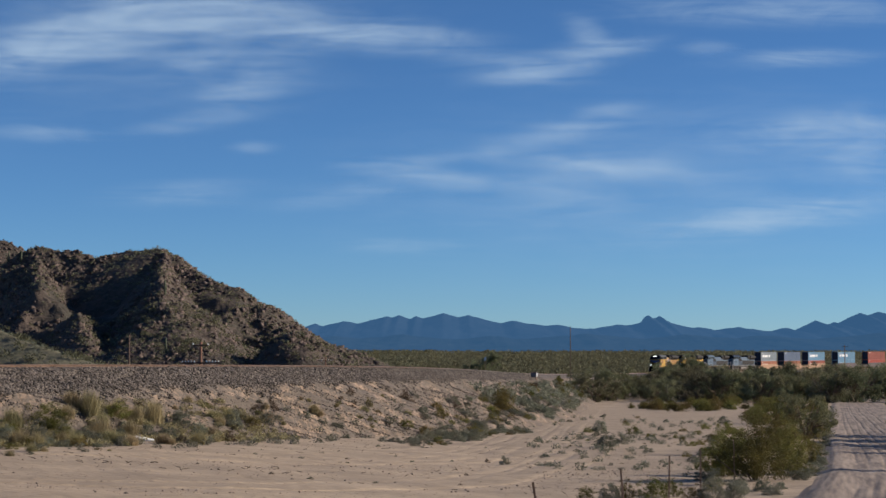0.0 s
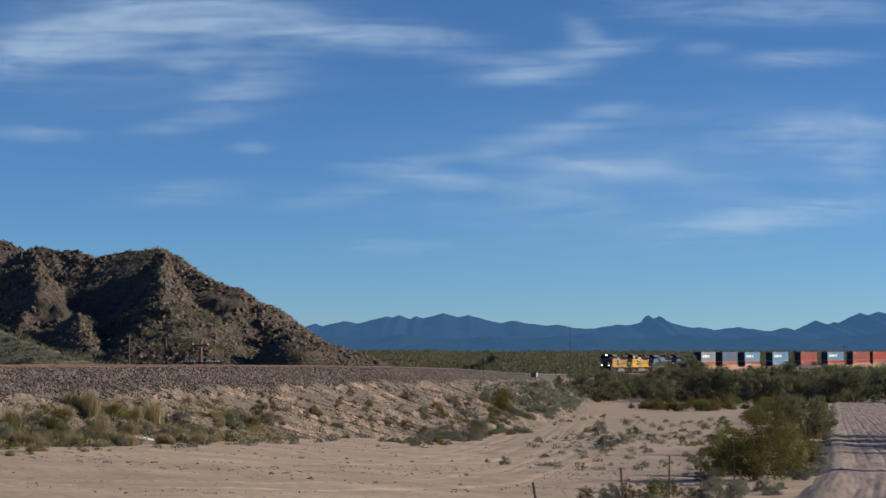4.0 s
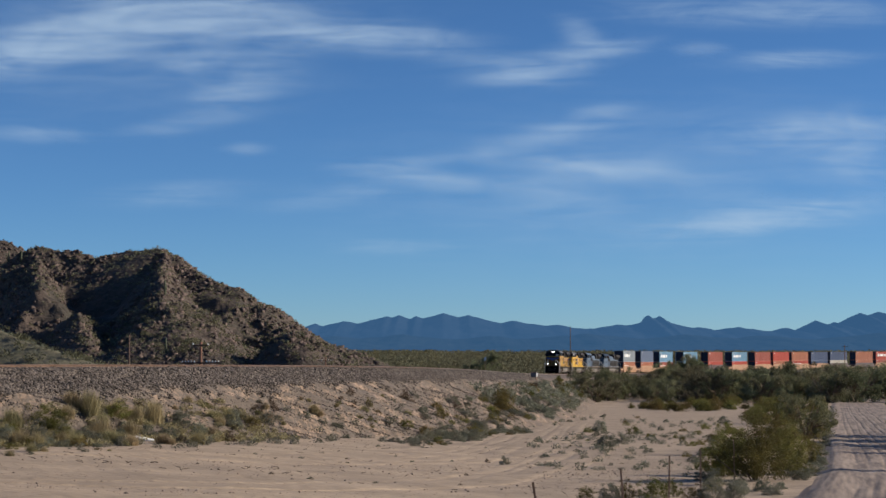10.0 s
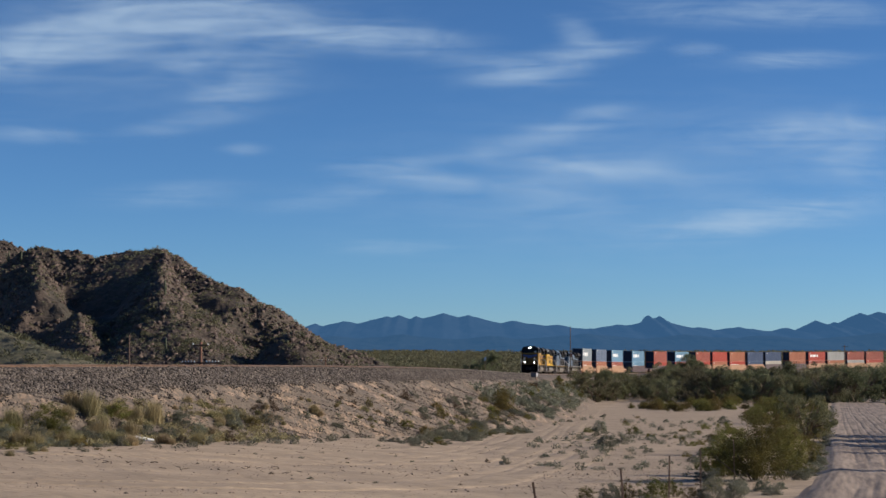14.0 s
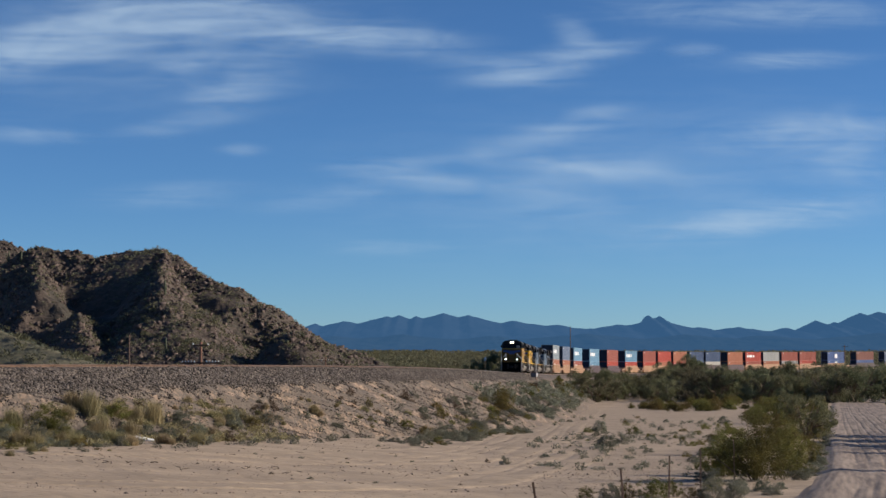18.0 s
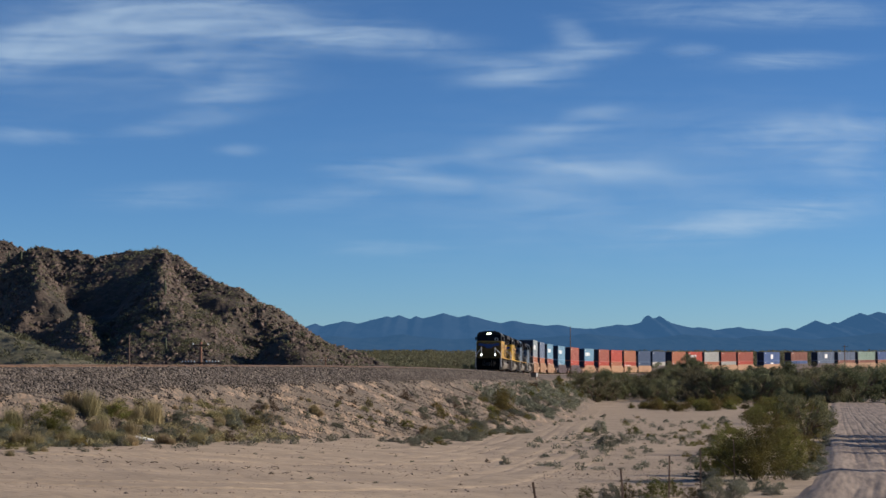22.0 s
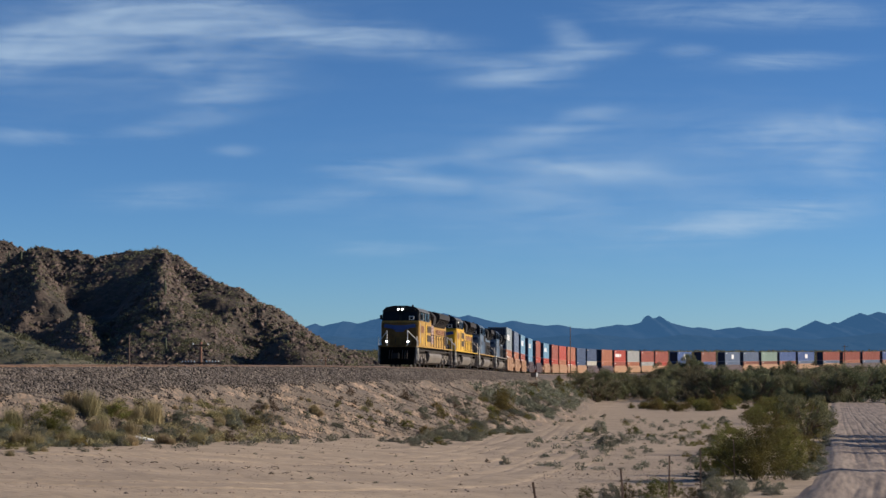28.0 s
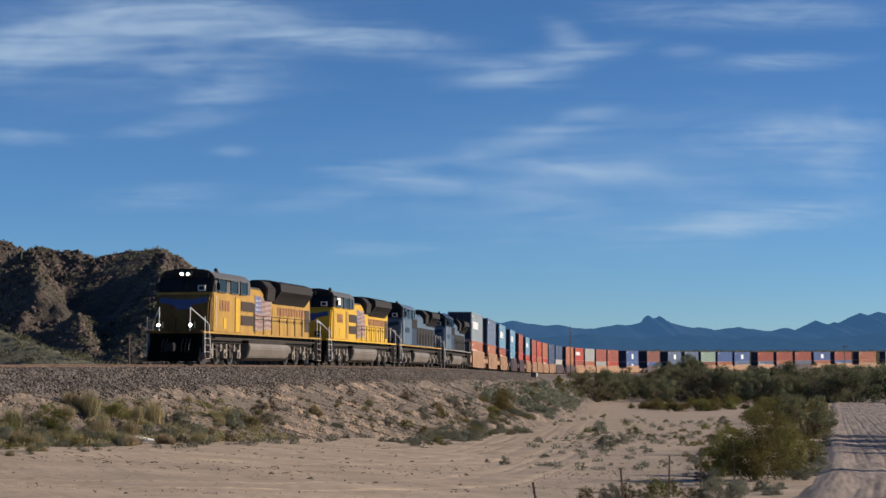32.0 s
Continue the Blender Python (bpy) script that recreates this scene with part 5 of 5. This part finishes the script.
            part("frame", M().box(a - 0.06, a, side * W - 0.03, side * W + 0.05, 3.70, 4.40).box(b, b + 0.06, side * W - 0.03, side * W + 0.05, 3.70, 4.40)
                 .box(a, b, side * W - 0.03, side * W + 0.05, 4.36, 4.41).box(a, b, side * W - 0.03, side * W + 0.05, 3.70, 3.74), roof, w)
            # plain white pane over the foremost side window
            if white_pane and a > 7:
                part("white_pane", M().box(a + 0.06, b - 0.06, side * W + 0.026, side * W + 0.034, 3.86, 4.34), WHITE, w, "white pane over the side window")
        part("number_board", M().box(9.03, 9.12, side * 0.92 - 0.28, side * 0.92 + 0.28, 4.46, 4.64), BLACK, t)
        part("mirror", M().box(8.78, 8.83, side * 1.64 - 0.09, side * 1.64 + 0.09, 3.8, 4.15), DARKGREY, t)
        part("grab_iron", M().tube((8.95, side * 1.58, 1.9), (8.95, side * 1.58, 3.5), 0.022, 0.022, 6), RAILWHITE, t)
    plate = part("number_plate", M().box(9.26, 9.32, 0.72, 1.12, 3.74, 4.03), RAILWHITE, t, "white-framed number plate")
    part("plate_face", M().box(9.32, 9.33, 0.78, 1.06, 3.79, 3.98), BLACK, plate)
    part("sunshade", M().box(6.5, 8.9, 1.53, 1.68, 4.36, 4.40), roof, t)
    hl = part("headlight_housing", M().box(9.0, 9.3, -0.36, 0.36, 4.44, 4.74), BLACK, t, bevel=0.04)
    lamp_m = LAMP if lead else PORCELAIN
    for y in (-0.16, 0.16):
        part("headlight", M().tube((9.26, y, 4.59), (9.34, y, 4.59), 0.07, 0.065, 16), lamp_m, hl, "lit headlight" if lead else "unlit headlight")
    for y in (-0.85, 0.85):
        d = part("ditch_light_box", M().box(10.4, 10.62, y - 0.18, y + 0.18, 1.82, 2.14), BLACK, t)
        part("ditch_light", M().tube((10.6, y, 1.98), (10.68, y, 1.98), 0.07, 0.065, 16), lamp_m, d, "lit ditch light" if lead else "unlit ditch light")
    wing = [(-1.3, 3.16), (-0.5, 3.0), (-0.28, 2.78), (0.28, 2.78), (0.5, 3.0), (1.3, 3.16), (1.2, 3.42), (0.4, 3.3), (-0.4, 3.3), (-1.2, 3.42)]
    lean = [(9.66 - 0.42 * max(0.0, b - 3.0) - (0.10 if b > 2.6 else 0), a, b) for a, b in wing]
    n = len(wing)
    part("wing_emblem", M().add(lean + [(a + 0.04, b, c) for a, b, c in lean], [tuple(range(n))[::-1], tuple(range(n, 2 * n))] + [(k, (k + 1) % n, (k + 1) % n + n, k + n) for k in range(n)]),
         FLAGBLUE if not ge else body2, t, "blue wing-shaped emblem")
    # hood
    hw = 1.02
    hood = [(-hw, 1.65), (hw, 1.65), (hw, 3.95), (0.85, 4.2), (-0.85, 4.2), (-hw, 3.95)]
    part("hood", M().prism(hood, -8.9, 5.2, "x"), body, t, bevel=0.03)
    part("hood_roof", M().prism([(-0.9, 4.2), (0.9, 4.2), (0.75, 4.3), (-0.75, 4.3)], -8.8, 5.2, "x"), roof, t)
    eq = M().prism([(-1.48, 1.65), (1.48, 1.65), (1.48, 3.75), (1.1, 4.25), (-1.1, 4.25), (-1.48, 3.75)], 2.7, 5.18, "x")
    part("equipment_cabinet", eq, body if not ge else body2, t, bevel=0.03)
    for side in (-1, 1):
        ya, yb = sorted((side * 1.482, side * 1.515))
        if not ge:
            for z in (2.1, 2.85):
                g = part("louvre", M().box(3.0, 4.95, ya, yb, z, z + 0.52), LOUVRE, t, "dark ventilation louvre")
                for k in range(6):
                    part("slat", M().box(3.05, 4.9, side * 1.50 - 0.03, side * 1.50 + 0.03, z + 0.05 + 0.075 * k, z + 0.075 + 0.075 * k), LOUVRE, g)
            part("cab_door", M().box(5.3, 5.9, side * 1.53 - 0.01, side * 1.53 + 0.01, 1.75, 3.5), body2, t)
            part("door_seam", M().box(5.93, 5.97, side * 1.532 - 0.01, side * 1.532 + 0.01, 1.75, 3.55), LOUVRE, t)
            part("access_panel", M().box(2.75, 2.95, side * 1.49 - 0.012, side * 1.49 + 0.012, 1.8, 3.3), LOUVRE, t, "dark access panel")
            part("rear_grille", M().box(-8.6, -7.7, side * 1.06 - 0.012, side * 1.06 + 0.012, 2.0, 3.3), LOUVRE, t, "dark rear grille")
        for k in range(7):
            x0 = 1.2 - 1.40 * k
            part("hood_door", M().box(x0 - 1.3, x0, side * (hw + 0.012) - 0.012, side * (hw + 0.012) + 0.012, 1.8, 3.2), body if not ge else DARKGREY, t)
            part("latch", M().box(x0 - 1.2, x0 - 1.14, side * (hw + 0.03) - 0.02, side * (hw + 0.03) + 0.02, 2.4, 2.6), DARKGREY, t)
    # radiators
    fx0, fx1, fz = flare
    fl = [(-1.02, 3.45), (1.02, 3.45), (1.56, 4.15), (1.52, 4.62), (1.0, 4.80), (-1.0, 4.80), (-1.52, 4.62), (-1.56, 4.15)]
    rad = part("radiator", M().prism([(a, b + fz) for a, b in fl], fx0, fx1, "x"), DARKGREY, t, "dark flared radiator housing", bevel=0.03)
    for side in (-1, 1):
        n = int((fx1 - fx0) / 0.32)
        for k in range(n):
            x0 = fx0 + 0.12 + (fx1 - fx0 - 0.2) * k / n
            part("grille_bar", M().add([(x0, side * 1.06, 3.5 + fz), (x0 + 0.06, side * 1.06, 3.5 + fz), (x0 + 0.06, side * 1.60, 4.16 + fz), (x0, side * 1.60, 4.16 + fz),
                                        (x0, side * 1.0, 3.52 + fz), (x0 + 0.06, side * 1.0, 3.52 + fz), (x0 + 0.06, side * 1.54, 4.2 + fz), (x0, side * 1.54, 4.2 + fz)],
                                       [(0, 1, 2, 3), (4, 5, 6, 7), (0, 1, 5, 4), (3, 2, 6, 7), (0, 3, 7, 4), (1, 2, 6, 5)]), BLACK, rad)
    for k in range(3):
        xc = fx0 + (k + 0.5) * (fx1 - fx0) / 3
        part("fan", M().tube((xc, 0, 4.80 + fz), (xc, 0, 4.88 + fz), 0.62, 0.58, 20), BLACK, t)
    part("blower_bulge", M().prism([(-1.2, 3.6), (1.2, 3.6), (1.28, 4.3), (0.9, 4.72), (-0.9, 4.72), (-1.28, 4.3)], fx1 + 0.05, fx1 + 1.5, "x"), DARKGREY, t, "sooty dark exhaust hood", bevel=0.05)
    part("exhaust_stack", M().tube((fx1 + 2.4, 0, 4.25), (fx1 + 2.4, 0, 4.62), 0.35, 0.33, 14), BLACK, t)
    part("horn", M().tube((5.6, 0.5, 4.8), (6.2, 0.5, 4.98), 0.03, 0.1, 8), RUST, t)
    part("antenna", M().box(6.7, 7.5, -0.3, 0.3, 4.82, 4.95), DARKGREY, t, bevel=0.02)
    # handrails
    for side in (-1, 1):
        y = side * 1.46
        n = 9
        for k in range(n):
            x = -8.8 + k * 11.4 / (n - 1)
            part("stanchion", M().tube((x, y, 1.66), (x, y, 2.68), 0.022, 0.022, 6), DARKGREY, t)
        rail_run(t, [(-8.8, y, 2.68), (2.6, y, 2.68)], 0.022, DARKGREY)
        rail_run(t, [(10.6, side * 0.82, 1.7), (10.6, side * 0.82, 2.85), (9.75, side * 1.5, 2.05), (9.6, side * 1.56, 0.5)], 0.032)
        rail_run(t, [(10.4, side * 1.54, 0.5), (10.4, side * 1.54, 2.4)], 0.026)
        rail_run(t, [(-9.6, y, 0.5), (-9.6, y, 2.6), (-8.9, y, 2.68)], 0.026)
    if flag:
        for side in (-1, 1):
            y = side * (hw + 0.035)
            fx = 1.35
            for k in range(13):                  # the flag's ribbons wave along the hood
                low, ribbon = 1.95 + 0.142 * k, []
                for u in range(9):
                    ribbon.append((fx - 2.7 + 0.345 * u, low + 0.07 * math.sin(u * 0.8 + 0.12 * k)))
                part("flag_stripe", M().prism(ribbon + [(a, b + 0.13) for a, b in ribbon[::-1]], y - 0.012, y + 0.012), FLAGRED if k % 2 else FLAGWHITE, t, "wavy flag stripe")
            part("flag_field", M().prism([(fx - 0.95, 2.85), (fx + 0.1, 2.9), (fx + 0.15, 3.82), (fx - 0.9, 3.78)], y - 0.016, y + 0.016), FADEDBLUE, t, "faded blue flag field")
            for k in range(12):
                a, b = fx - 0.75 + 0.22 * (k % 4), 3.05 + 0.25 * (k // 4)
                part("star", M().prism([(a + (0.075 if q % 2 == 0 else 0.032) * math.sin(q * 0.6283), b + (0.075 if q % 2 == 0 else 0.032) * math.cos(q * 0.6283)) for q in range(10)], y - 0.02, y + 0.02), RAILWHITE, t, "white star")
            for k in range(11):
                a = -2.5 - 0.52 * k
                part("lettering_bar", M().box(a - 0.36, a, side * (hw + 0.04) - 0.008, side * (hw + 0.04) + 0.008, 2.85, 3.3), BARRED, t, "plain red lettering bar")
            for k in range(4):
                a = 8.3 - 0.4 * k
                part("number_bar", M().box(a - 0.27, a, side * 1.535 - 0.008, side * 1.535 + 0.008, 2.75, 3.3), BARRED, t, "plain red number bar")
            part("builder_plate", M().box(7.3, 7.75, side * 1.535 - 0.008, side * 1.535 + 0.008, 1.85, 2.4), YELLOW2, t)
    if ge:
        for side in (-1, 1):
            for k in range(5):
                x0 = 5.1 - 0.5 * k
                part("vent_panel", M().box(x0 - 0.42, x0, side * 1.49 - 0.015, side * 1.49 + 0.015, 3.0, 3.7), DARKGREY, t, "dark vent panel")
            part("stripe_panel", M().box(2.0, 2.55, side * 1.1 - 0.1, side * 1.1 + 0.1, 2.2, 3.6), paint("orange_mark", (0.5, 0.2, 0.08)), t, "orange panel")
            part("side_emblem", M().box(6.3, 8.1, side * 1.535 - 0.008, side * 1.535 + 0.008, 2.6, 3.0), body2, t)
    MOVERS.append((t, off, 6.8, 0.0))
    return t


locomotive(11.85, YELLOW, YELLOW2, ROOFGREY, YELLOW, (-7.7, -1.6, 0.0), spin=True, flag=True, lead=True, shaded_front=SHADEDNOSE, label="weathered yellow diesel locomotive with grey roof and lit headlights")
locomotive(33.5, YELLOW2, YELLOW, ROOFGREY, YELLOW2, (-7.9, -2.6, 0.0), spin=True, flag=True, white_pane=True, label="bright yellow diesel locomotive with flag emblem, second in line")
locomotive(54.8, STEELBLUE, NAVY, STEELBLUE, YELLOW, (-8.6, -4.6, -0.05), ge=True, label="weathered blue diesel locomotive with a yellow sill stripe")
locomotive(76.2, STEELBLUE, NAVY, NAVY, TRUCKGREY, (-8.6, -4.6, -0.1), ge=True, label="faded steel-blue diesel locomotive, last of the four")


# ---- containers and well wagons ----
CT = {"mist": (0.30, 0.35, 0.38), "teal": (0.17, 0.30, 0.31), "slate": (0.15, 0.20, 0.30), "sky": (0.17, 0.36, 0.52), "red": (0.42, 0.10, 0.06), "scarlet": (0.56, 0.07, 0.035),
      "orange": (0.50, 0.17, 0.08), "deep": (0.06, 0.10, 0.20), "cream": (0.62, 0.57, 0.47), "grey": (0.46, 0.46, 0.43), "brown": (0.33, 0.12, 0.08),
      "blue": (0.09, 0.16, 0.38), "mint": (0.33, 0.45, 0.36), "well": (0.52, 0.29, 0.155), "plum": (0.13, 0.085, 0.085)}
CM = {k: paint("container_" + k, tuple(0.73 * (0.94 * q + 0.06 * sum(v) / 3) for q in v), 0.5, 0.75) for k, v in CT.items()}
CWORD = {"mist": "pale blue-grey", "teal": "dull teal", "slate": "slate blue", "sky": "light blue", "red": "dull red", "scarlet": "bright red", "orange": "orange-red", "deep": "dark blue",
         "cream": "cream white", "grey": "pale grey", "brown": "reddish-brown", "blue": "blue", "mint": "pale green"}
BODY = {}


def container_body(colour, h):
    """A corrugated steel box 12.19 m long."""
    key = (colour, h)
    if key not in BODY:
        m = M()
        L, W, n = 6.02, 1.19, 44
        for side in (-1, 1):
            pts = []
            for i in range(n):
                x0 = -L + 2 * L * i / n
                dx = 2 * L / n
                pts += [(x0, 0.0), (x0 + dx * 0.3, 0.0), (x0 + dx * 0.5, -0.036), (x0 + dx * 0.8, -0.036)]
            pts.append((L, 0.0))
            vs = [(x, side * (W + d), z) for z in (0.14, h - 0.12) for x, d in pts]
            k = len(pts)
            m.add(vs, [(i, i + 1, i + 1 + k, i + k) for i in range(k - 1)])
        for end in (-1, 1):
            vs, k = [], 17
            for z in (0.14, h - 0.12):
                for i in range(k):
                    vs.append((end * (L + (0.0 if i % 4 < 2 else -0.036)), -W + 2 * W * i / (k - 1), z))
            m.add(vs, [(i, i + 1, i + 1 + k, i + k) for i in range(k - 1)])
        m.add([(-L, -W, h - 0.03), (L, -W, h - 0.03), (L, W, h - 0.03), (-L, W, h - 0.03)], [(0, 1, 2, 3)])
        m.add([(-L, -W, 0.1), (L, -W, 0.1), (L, W, 0.1), (-L, W, 0.1)], [(3, 2, 1, 0)])
        me = m.mesh("panels")
        me.materials.append(CM[colour])
        f = M()
        for sx in (-1, 1):
            for sy in (-1, 1):
                x0, y0 = sx * 6.02, sy * 1.15
                f.box(x0 - 0.075, x0 + 0.075, y0 - 0.07, y0 + 0.07, 0, h)
        for sy in (-1, 1):
            f.box(-6.0, 6.0, sy * 1.19 - 0.03, sy * 1.19 + 0.03, 0.0, 0.15).box(-6.0, 6.0, sy * 1.19 - 0.03, sy * 1.19 + 0.03, h - 0.12, h - 0.01)
        for sx in (-1, 1):
            f.box(sx * 6.04 - 0.04, sx * 6.04 + 0.04, -1.15, 1.15, 0.0, 0.15).box(sx * 6.04 - 0.04, sx * 6.04 + 0.04, -1.15, 1.15, h - 0.12, h - 0.01)
        fm = f.mesh("frame")
        fm.materials.append(CM[colour])
        BODY[key] = (me, fm)
    return BODY[key]


def container(colour, h, mark, off, up):
    me, fm = container_body(colour, h)
    lab = {"": "", "square": " with a white square emblem", "words": " with plain white lettering bars", "patch": " with a white panel"}[mark]
    t = tagged(new("shipping_container"), CWORD[colour] + " corrugated steel shipping container" + lab, "container", "stacked containers on the train")
    part("panelling", me, None, t)
    part("frame", fm, None, t)
    y = 1.225
    for side in (-1, 1):
        if mark == "square":
            part("emblem", M().box(-0.9, 0.9, side * y - 0.01, side * y + 0.01, 0.75, 2.1), WHITE, t, "white square emblem")
        elif mark == "words":
            for i, (a, w) in enumerate(((-4.4, 1.3), (-2.9, 0.9), (-1.7, 1.5), (0.2, 0.9))):
                part("lettering_bar", M().box(a * side * -1 - w / 2, a * side * -1 + w / 2, side * y - 0.01, side * y + 0.01, h * 0.42, h * 0.68), WHITE, t, "white lettering bar")
        elif mark == "patch":
            part("panel", M().box(-5.3 if side < 0 else 1.0, -1.0 if side < 0 else 5.3, side * y - 0.01, side * y + 0.01, 0.35, 1.7), WHITE, t, "white panel")
        part("code_bar", M().box(4.6, 5.4, side * y - 0.008, side * y + 0.008, h - 0.5, h - 0.36), RAILWHITE, t, "small white code bar")
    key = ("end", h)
    if key not in BODY:                      # the ribbed wall at the leading end, its shade painted on as near-black
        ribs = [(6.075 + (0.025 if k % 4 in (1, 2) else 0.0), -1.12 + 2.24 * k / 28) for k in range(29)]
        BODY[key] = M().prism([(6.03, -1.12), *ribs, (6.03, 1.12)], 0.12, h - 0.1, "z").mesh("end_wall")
        BODY[key].materials.append(SHADEEND)
    part("end_wall", BODY[key], None, t, "ribbed end wall painted dark for shade")
    for k in (-0.75, -0.25, 0.25, 0.75):
        part("lock_rod", M().tube((-6.10, k, 0.2), (-6.10, k, h - 0.2), 0.025, 0.025, 5), RAILWHITE, t)
    MOVERS.append((t, off + 6.1, 6.5, up))


BOG = None


def small_bogie(parent, x):
    global BOG
    if BOG is None:
        m = M()
        for side in (-1, 1):
            m.prism([(-1.15, 0.36), (-1.2, 0.60), (-0.5, 0.72), (0.5, 0.72), (1.2, 0.60), (1.15, 0.36), (0.5, 0.26), (-0.5, 0.26)], side * 0.98 - 0.09, side * 0.98 + 0.09)
        m.box(-0.2, 0.2, -1.0, 1.0, 0.45, 0.68)
        BOG = m.mesh("bogie")
        BOG.materials.append(RUST)
        w = M().tube((0, -0.75, 0), (0, 0.75, 0), 0.08, 0.08, 6)
        for side in (-1, 1):
            w.tube((0, side * 0.7, 0), (0, side * 0.82, 0), 0.46, 0.44, 16)
        BOG = (BOG, w.mesh("wheelset"))
        BOG[1].materials.append(WHEELM)
    b = new("bogie", BOG[0])
    b.parent, b.location = parent, (x, 0, 0)
    for k in (-0.88, 0.88):
        w = new("wheelset", BOG[1])
        w.parent, w.location = b, (k, 0, 0.46)


def well_wagon(colour, off, gap):
    """The low-slung wagon under a stack; gap: metres to the next box."""
    half = 6.1 + min(gap, 8.0) / 2 - 0.12
    t = tagged(new("well_wagon"), ("orange-brown" if colour == "well" else "dark plum-brown" if colour == "plum" else "reddish-brown") + " steel well wagon carrying stacked containers", "wagon", "well wagons of the train")
    for side in (-1, 1):
        y0, y1 = sorted((side * 1.27, side * 1.38))
        part("side_sill", M().prism([(-6.3, 0.55), (-5.9, 0.22), (5.9, 0.22), (6.3, 0.55), (6.3, 1.75), (5.6, 1.95), (-5.6, 1.95), (-6.3, 1.75)], y0, y1), CM[colour], t, bevel=0.01)
        for k in range(9):
            x = -5.2 + 1.3 * k
            part("rib", M().box(x - 0.05, x + 0.05, min(side * 1.38, side * 1.405), max(side * 1.38, side * 1.405), 0.3, 1.85), CM[colour], t)
    part("floor", M().box(-6.1, 6.1, -1.26, 1.26, 0.24, 0.33), CM[colour], t)
    for sx in (-1, 1):
        part("end_platform", M().prism([(sx * 6.28, 0.75), (sx * half, 0.75), (sx * half, 1.15), (sx * 6.9, 1.2), (sx * 6.28, 1.6)], -1.25, 1.25), CM[colour], t)
        small_bogie(t, sx * max(half - (1.5 if half > 7.8 else 0.0), 7.0))
    MOVERS.append((t, off + 6.1, 6.5, 0.0))


OFFS = [89.8, 107.9, 126.1, 148.2, 169.9, 189.9, 208.4, 222.8, 237.2, 251.8, 266.0, 284.5, 299.1, 313.3, 327.6, 341.3, 362.2, 383.3, 403.3, 418.4, 432.9, 447.0, 461.1,
        479.9, 494.6, 508.8, 523.0, 538.4, 556.1, 575.0, 590.0, 605.0, 620.0]
LOADS = [("mist", "words", "orange", "patch"), ("slate", "", "orange", ""), ("sky", "words", "red", "patch"), ("sky", "words", "sky", "patch"), ("red", "", "scarlet", ""), ("sky", "words", "scarlet", ""),
         ("red", "", "scarlet", ""), ("scarlet", "", "orange", ""), ("orange", "", "scarlet", "words"), ("deep", "", "deep", ""), ("deep", "", "cream", ""), ("orange", "", "orange", ""),
         ("scarlet", "words", "red", ""), ("grey", "", "orange", ""), ("red", "", "grey", ""), ("red", "", "scarlet", ""), ("blue", "square", "blue", "square"), ("brown", "", "blue", ""),
         ("slate", "square", "slate", ""), ("slate", "", "brown", ""), ("mint", "", "brown", ""), ("blue", "", "orange", ""), ("blue", "square", "slate", ""), ("red", "", "slate", "patch"),
         ("red", "", "orange", ""), ("red", "", "slate", ""), ("blue", "square", "orange", ""), ("red", "", "blue", "patch"), ("orange", "", "orange", ""), ("slate", "", "red", ""),
         ("red", "", "blue", ""), ("blue", "", "orange", ""), ("orange", "", "red", "")]
for _i, (_o, (_c1, _m1, _c2, _m2)) in enumerate(zip(OFFS, LOADS)):
    _gap = (OFFS[_i + 1] - _o if _i + 1 < len(OFFS) else 15.0) - 12.2
    well_wagon(("well", "well", "well", "plum", "plum", "well", "well")[_i % 7] if _i < 28 else "well", _o, _gap)
    container(_c2, 2.59, _m2, _o, 0.34)
    container(_c1, 2.90, _m1, _o, 0.34 + 2.60)


# ---- what moves ----
def nose_at(t):
    return float(np.interp(t, SPEED_T, NOSE_S))


def motions():
    for thing, middle, half, up in MOVERS:
        rows = []
        for t in range(0, 33):
            s = nose_at(t) + middle
            rows.append((t, line_pose(s - half, s + half) @ pose(0, 0, up)))
        walk(thing, rows)
    for axle, x, r in AXLES:
        turn = []
        for i in range(0, 961):
            t = i / FPS
            turn.append((t, pose(x, 0, r, 0, math.degrees((NOSE_S[0] - nose_at(t)) / r), 0)))
        walk(axle, turn)
    walk(CLOUDS, [(0, pose(0, 4780, 0)), (32, pose(-60, 4780, -10))])


motions()
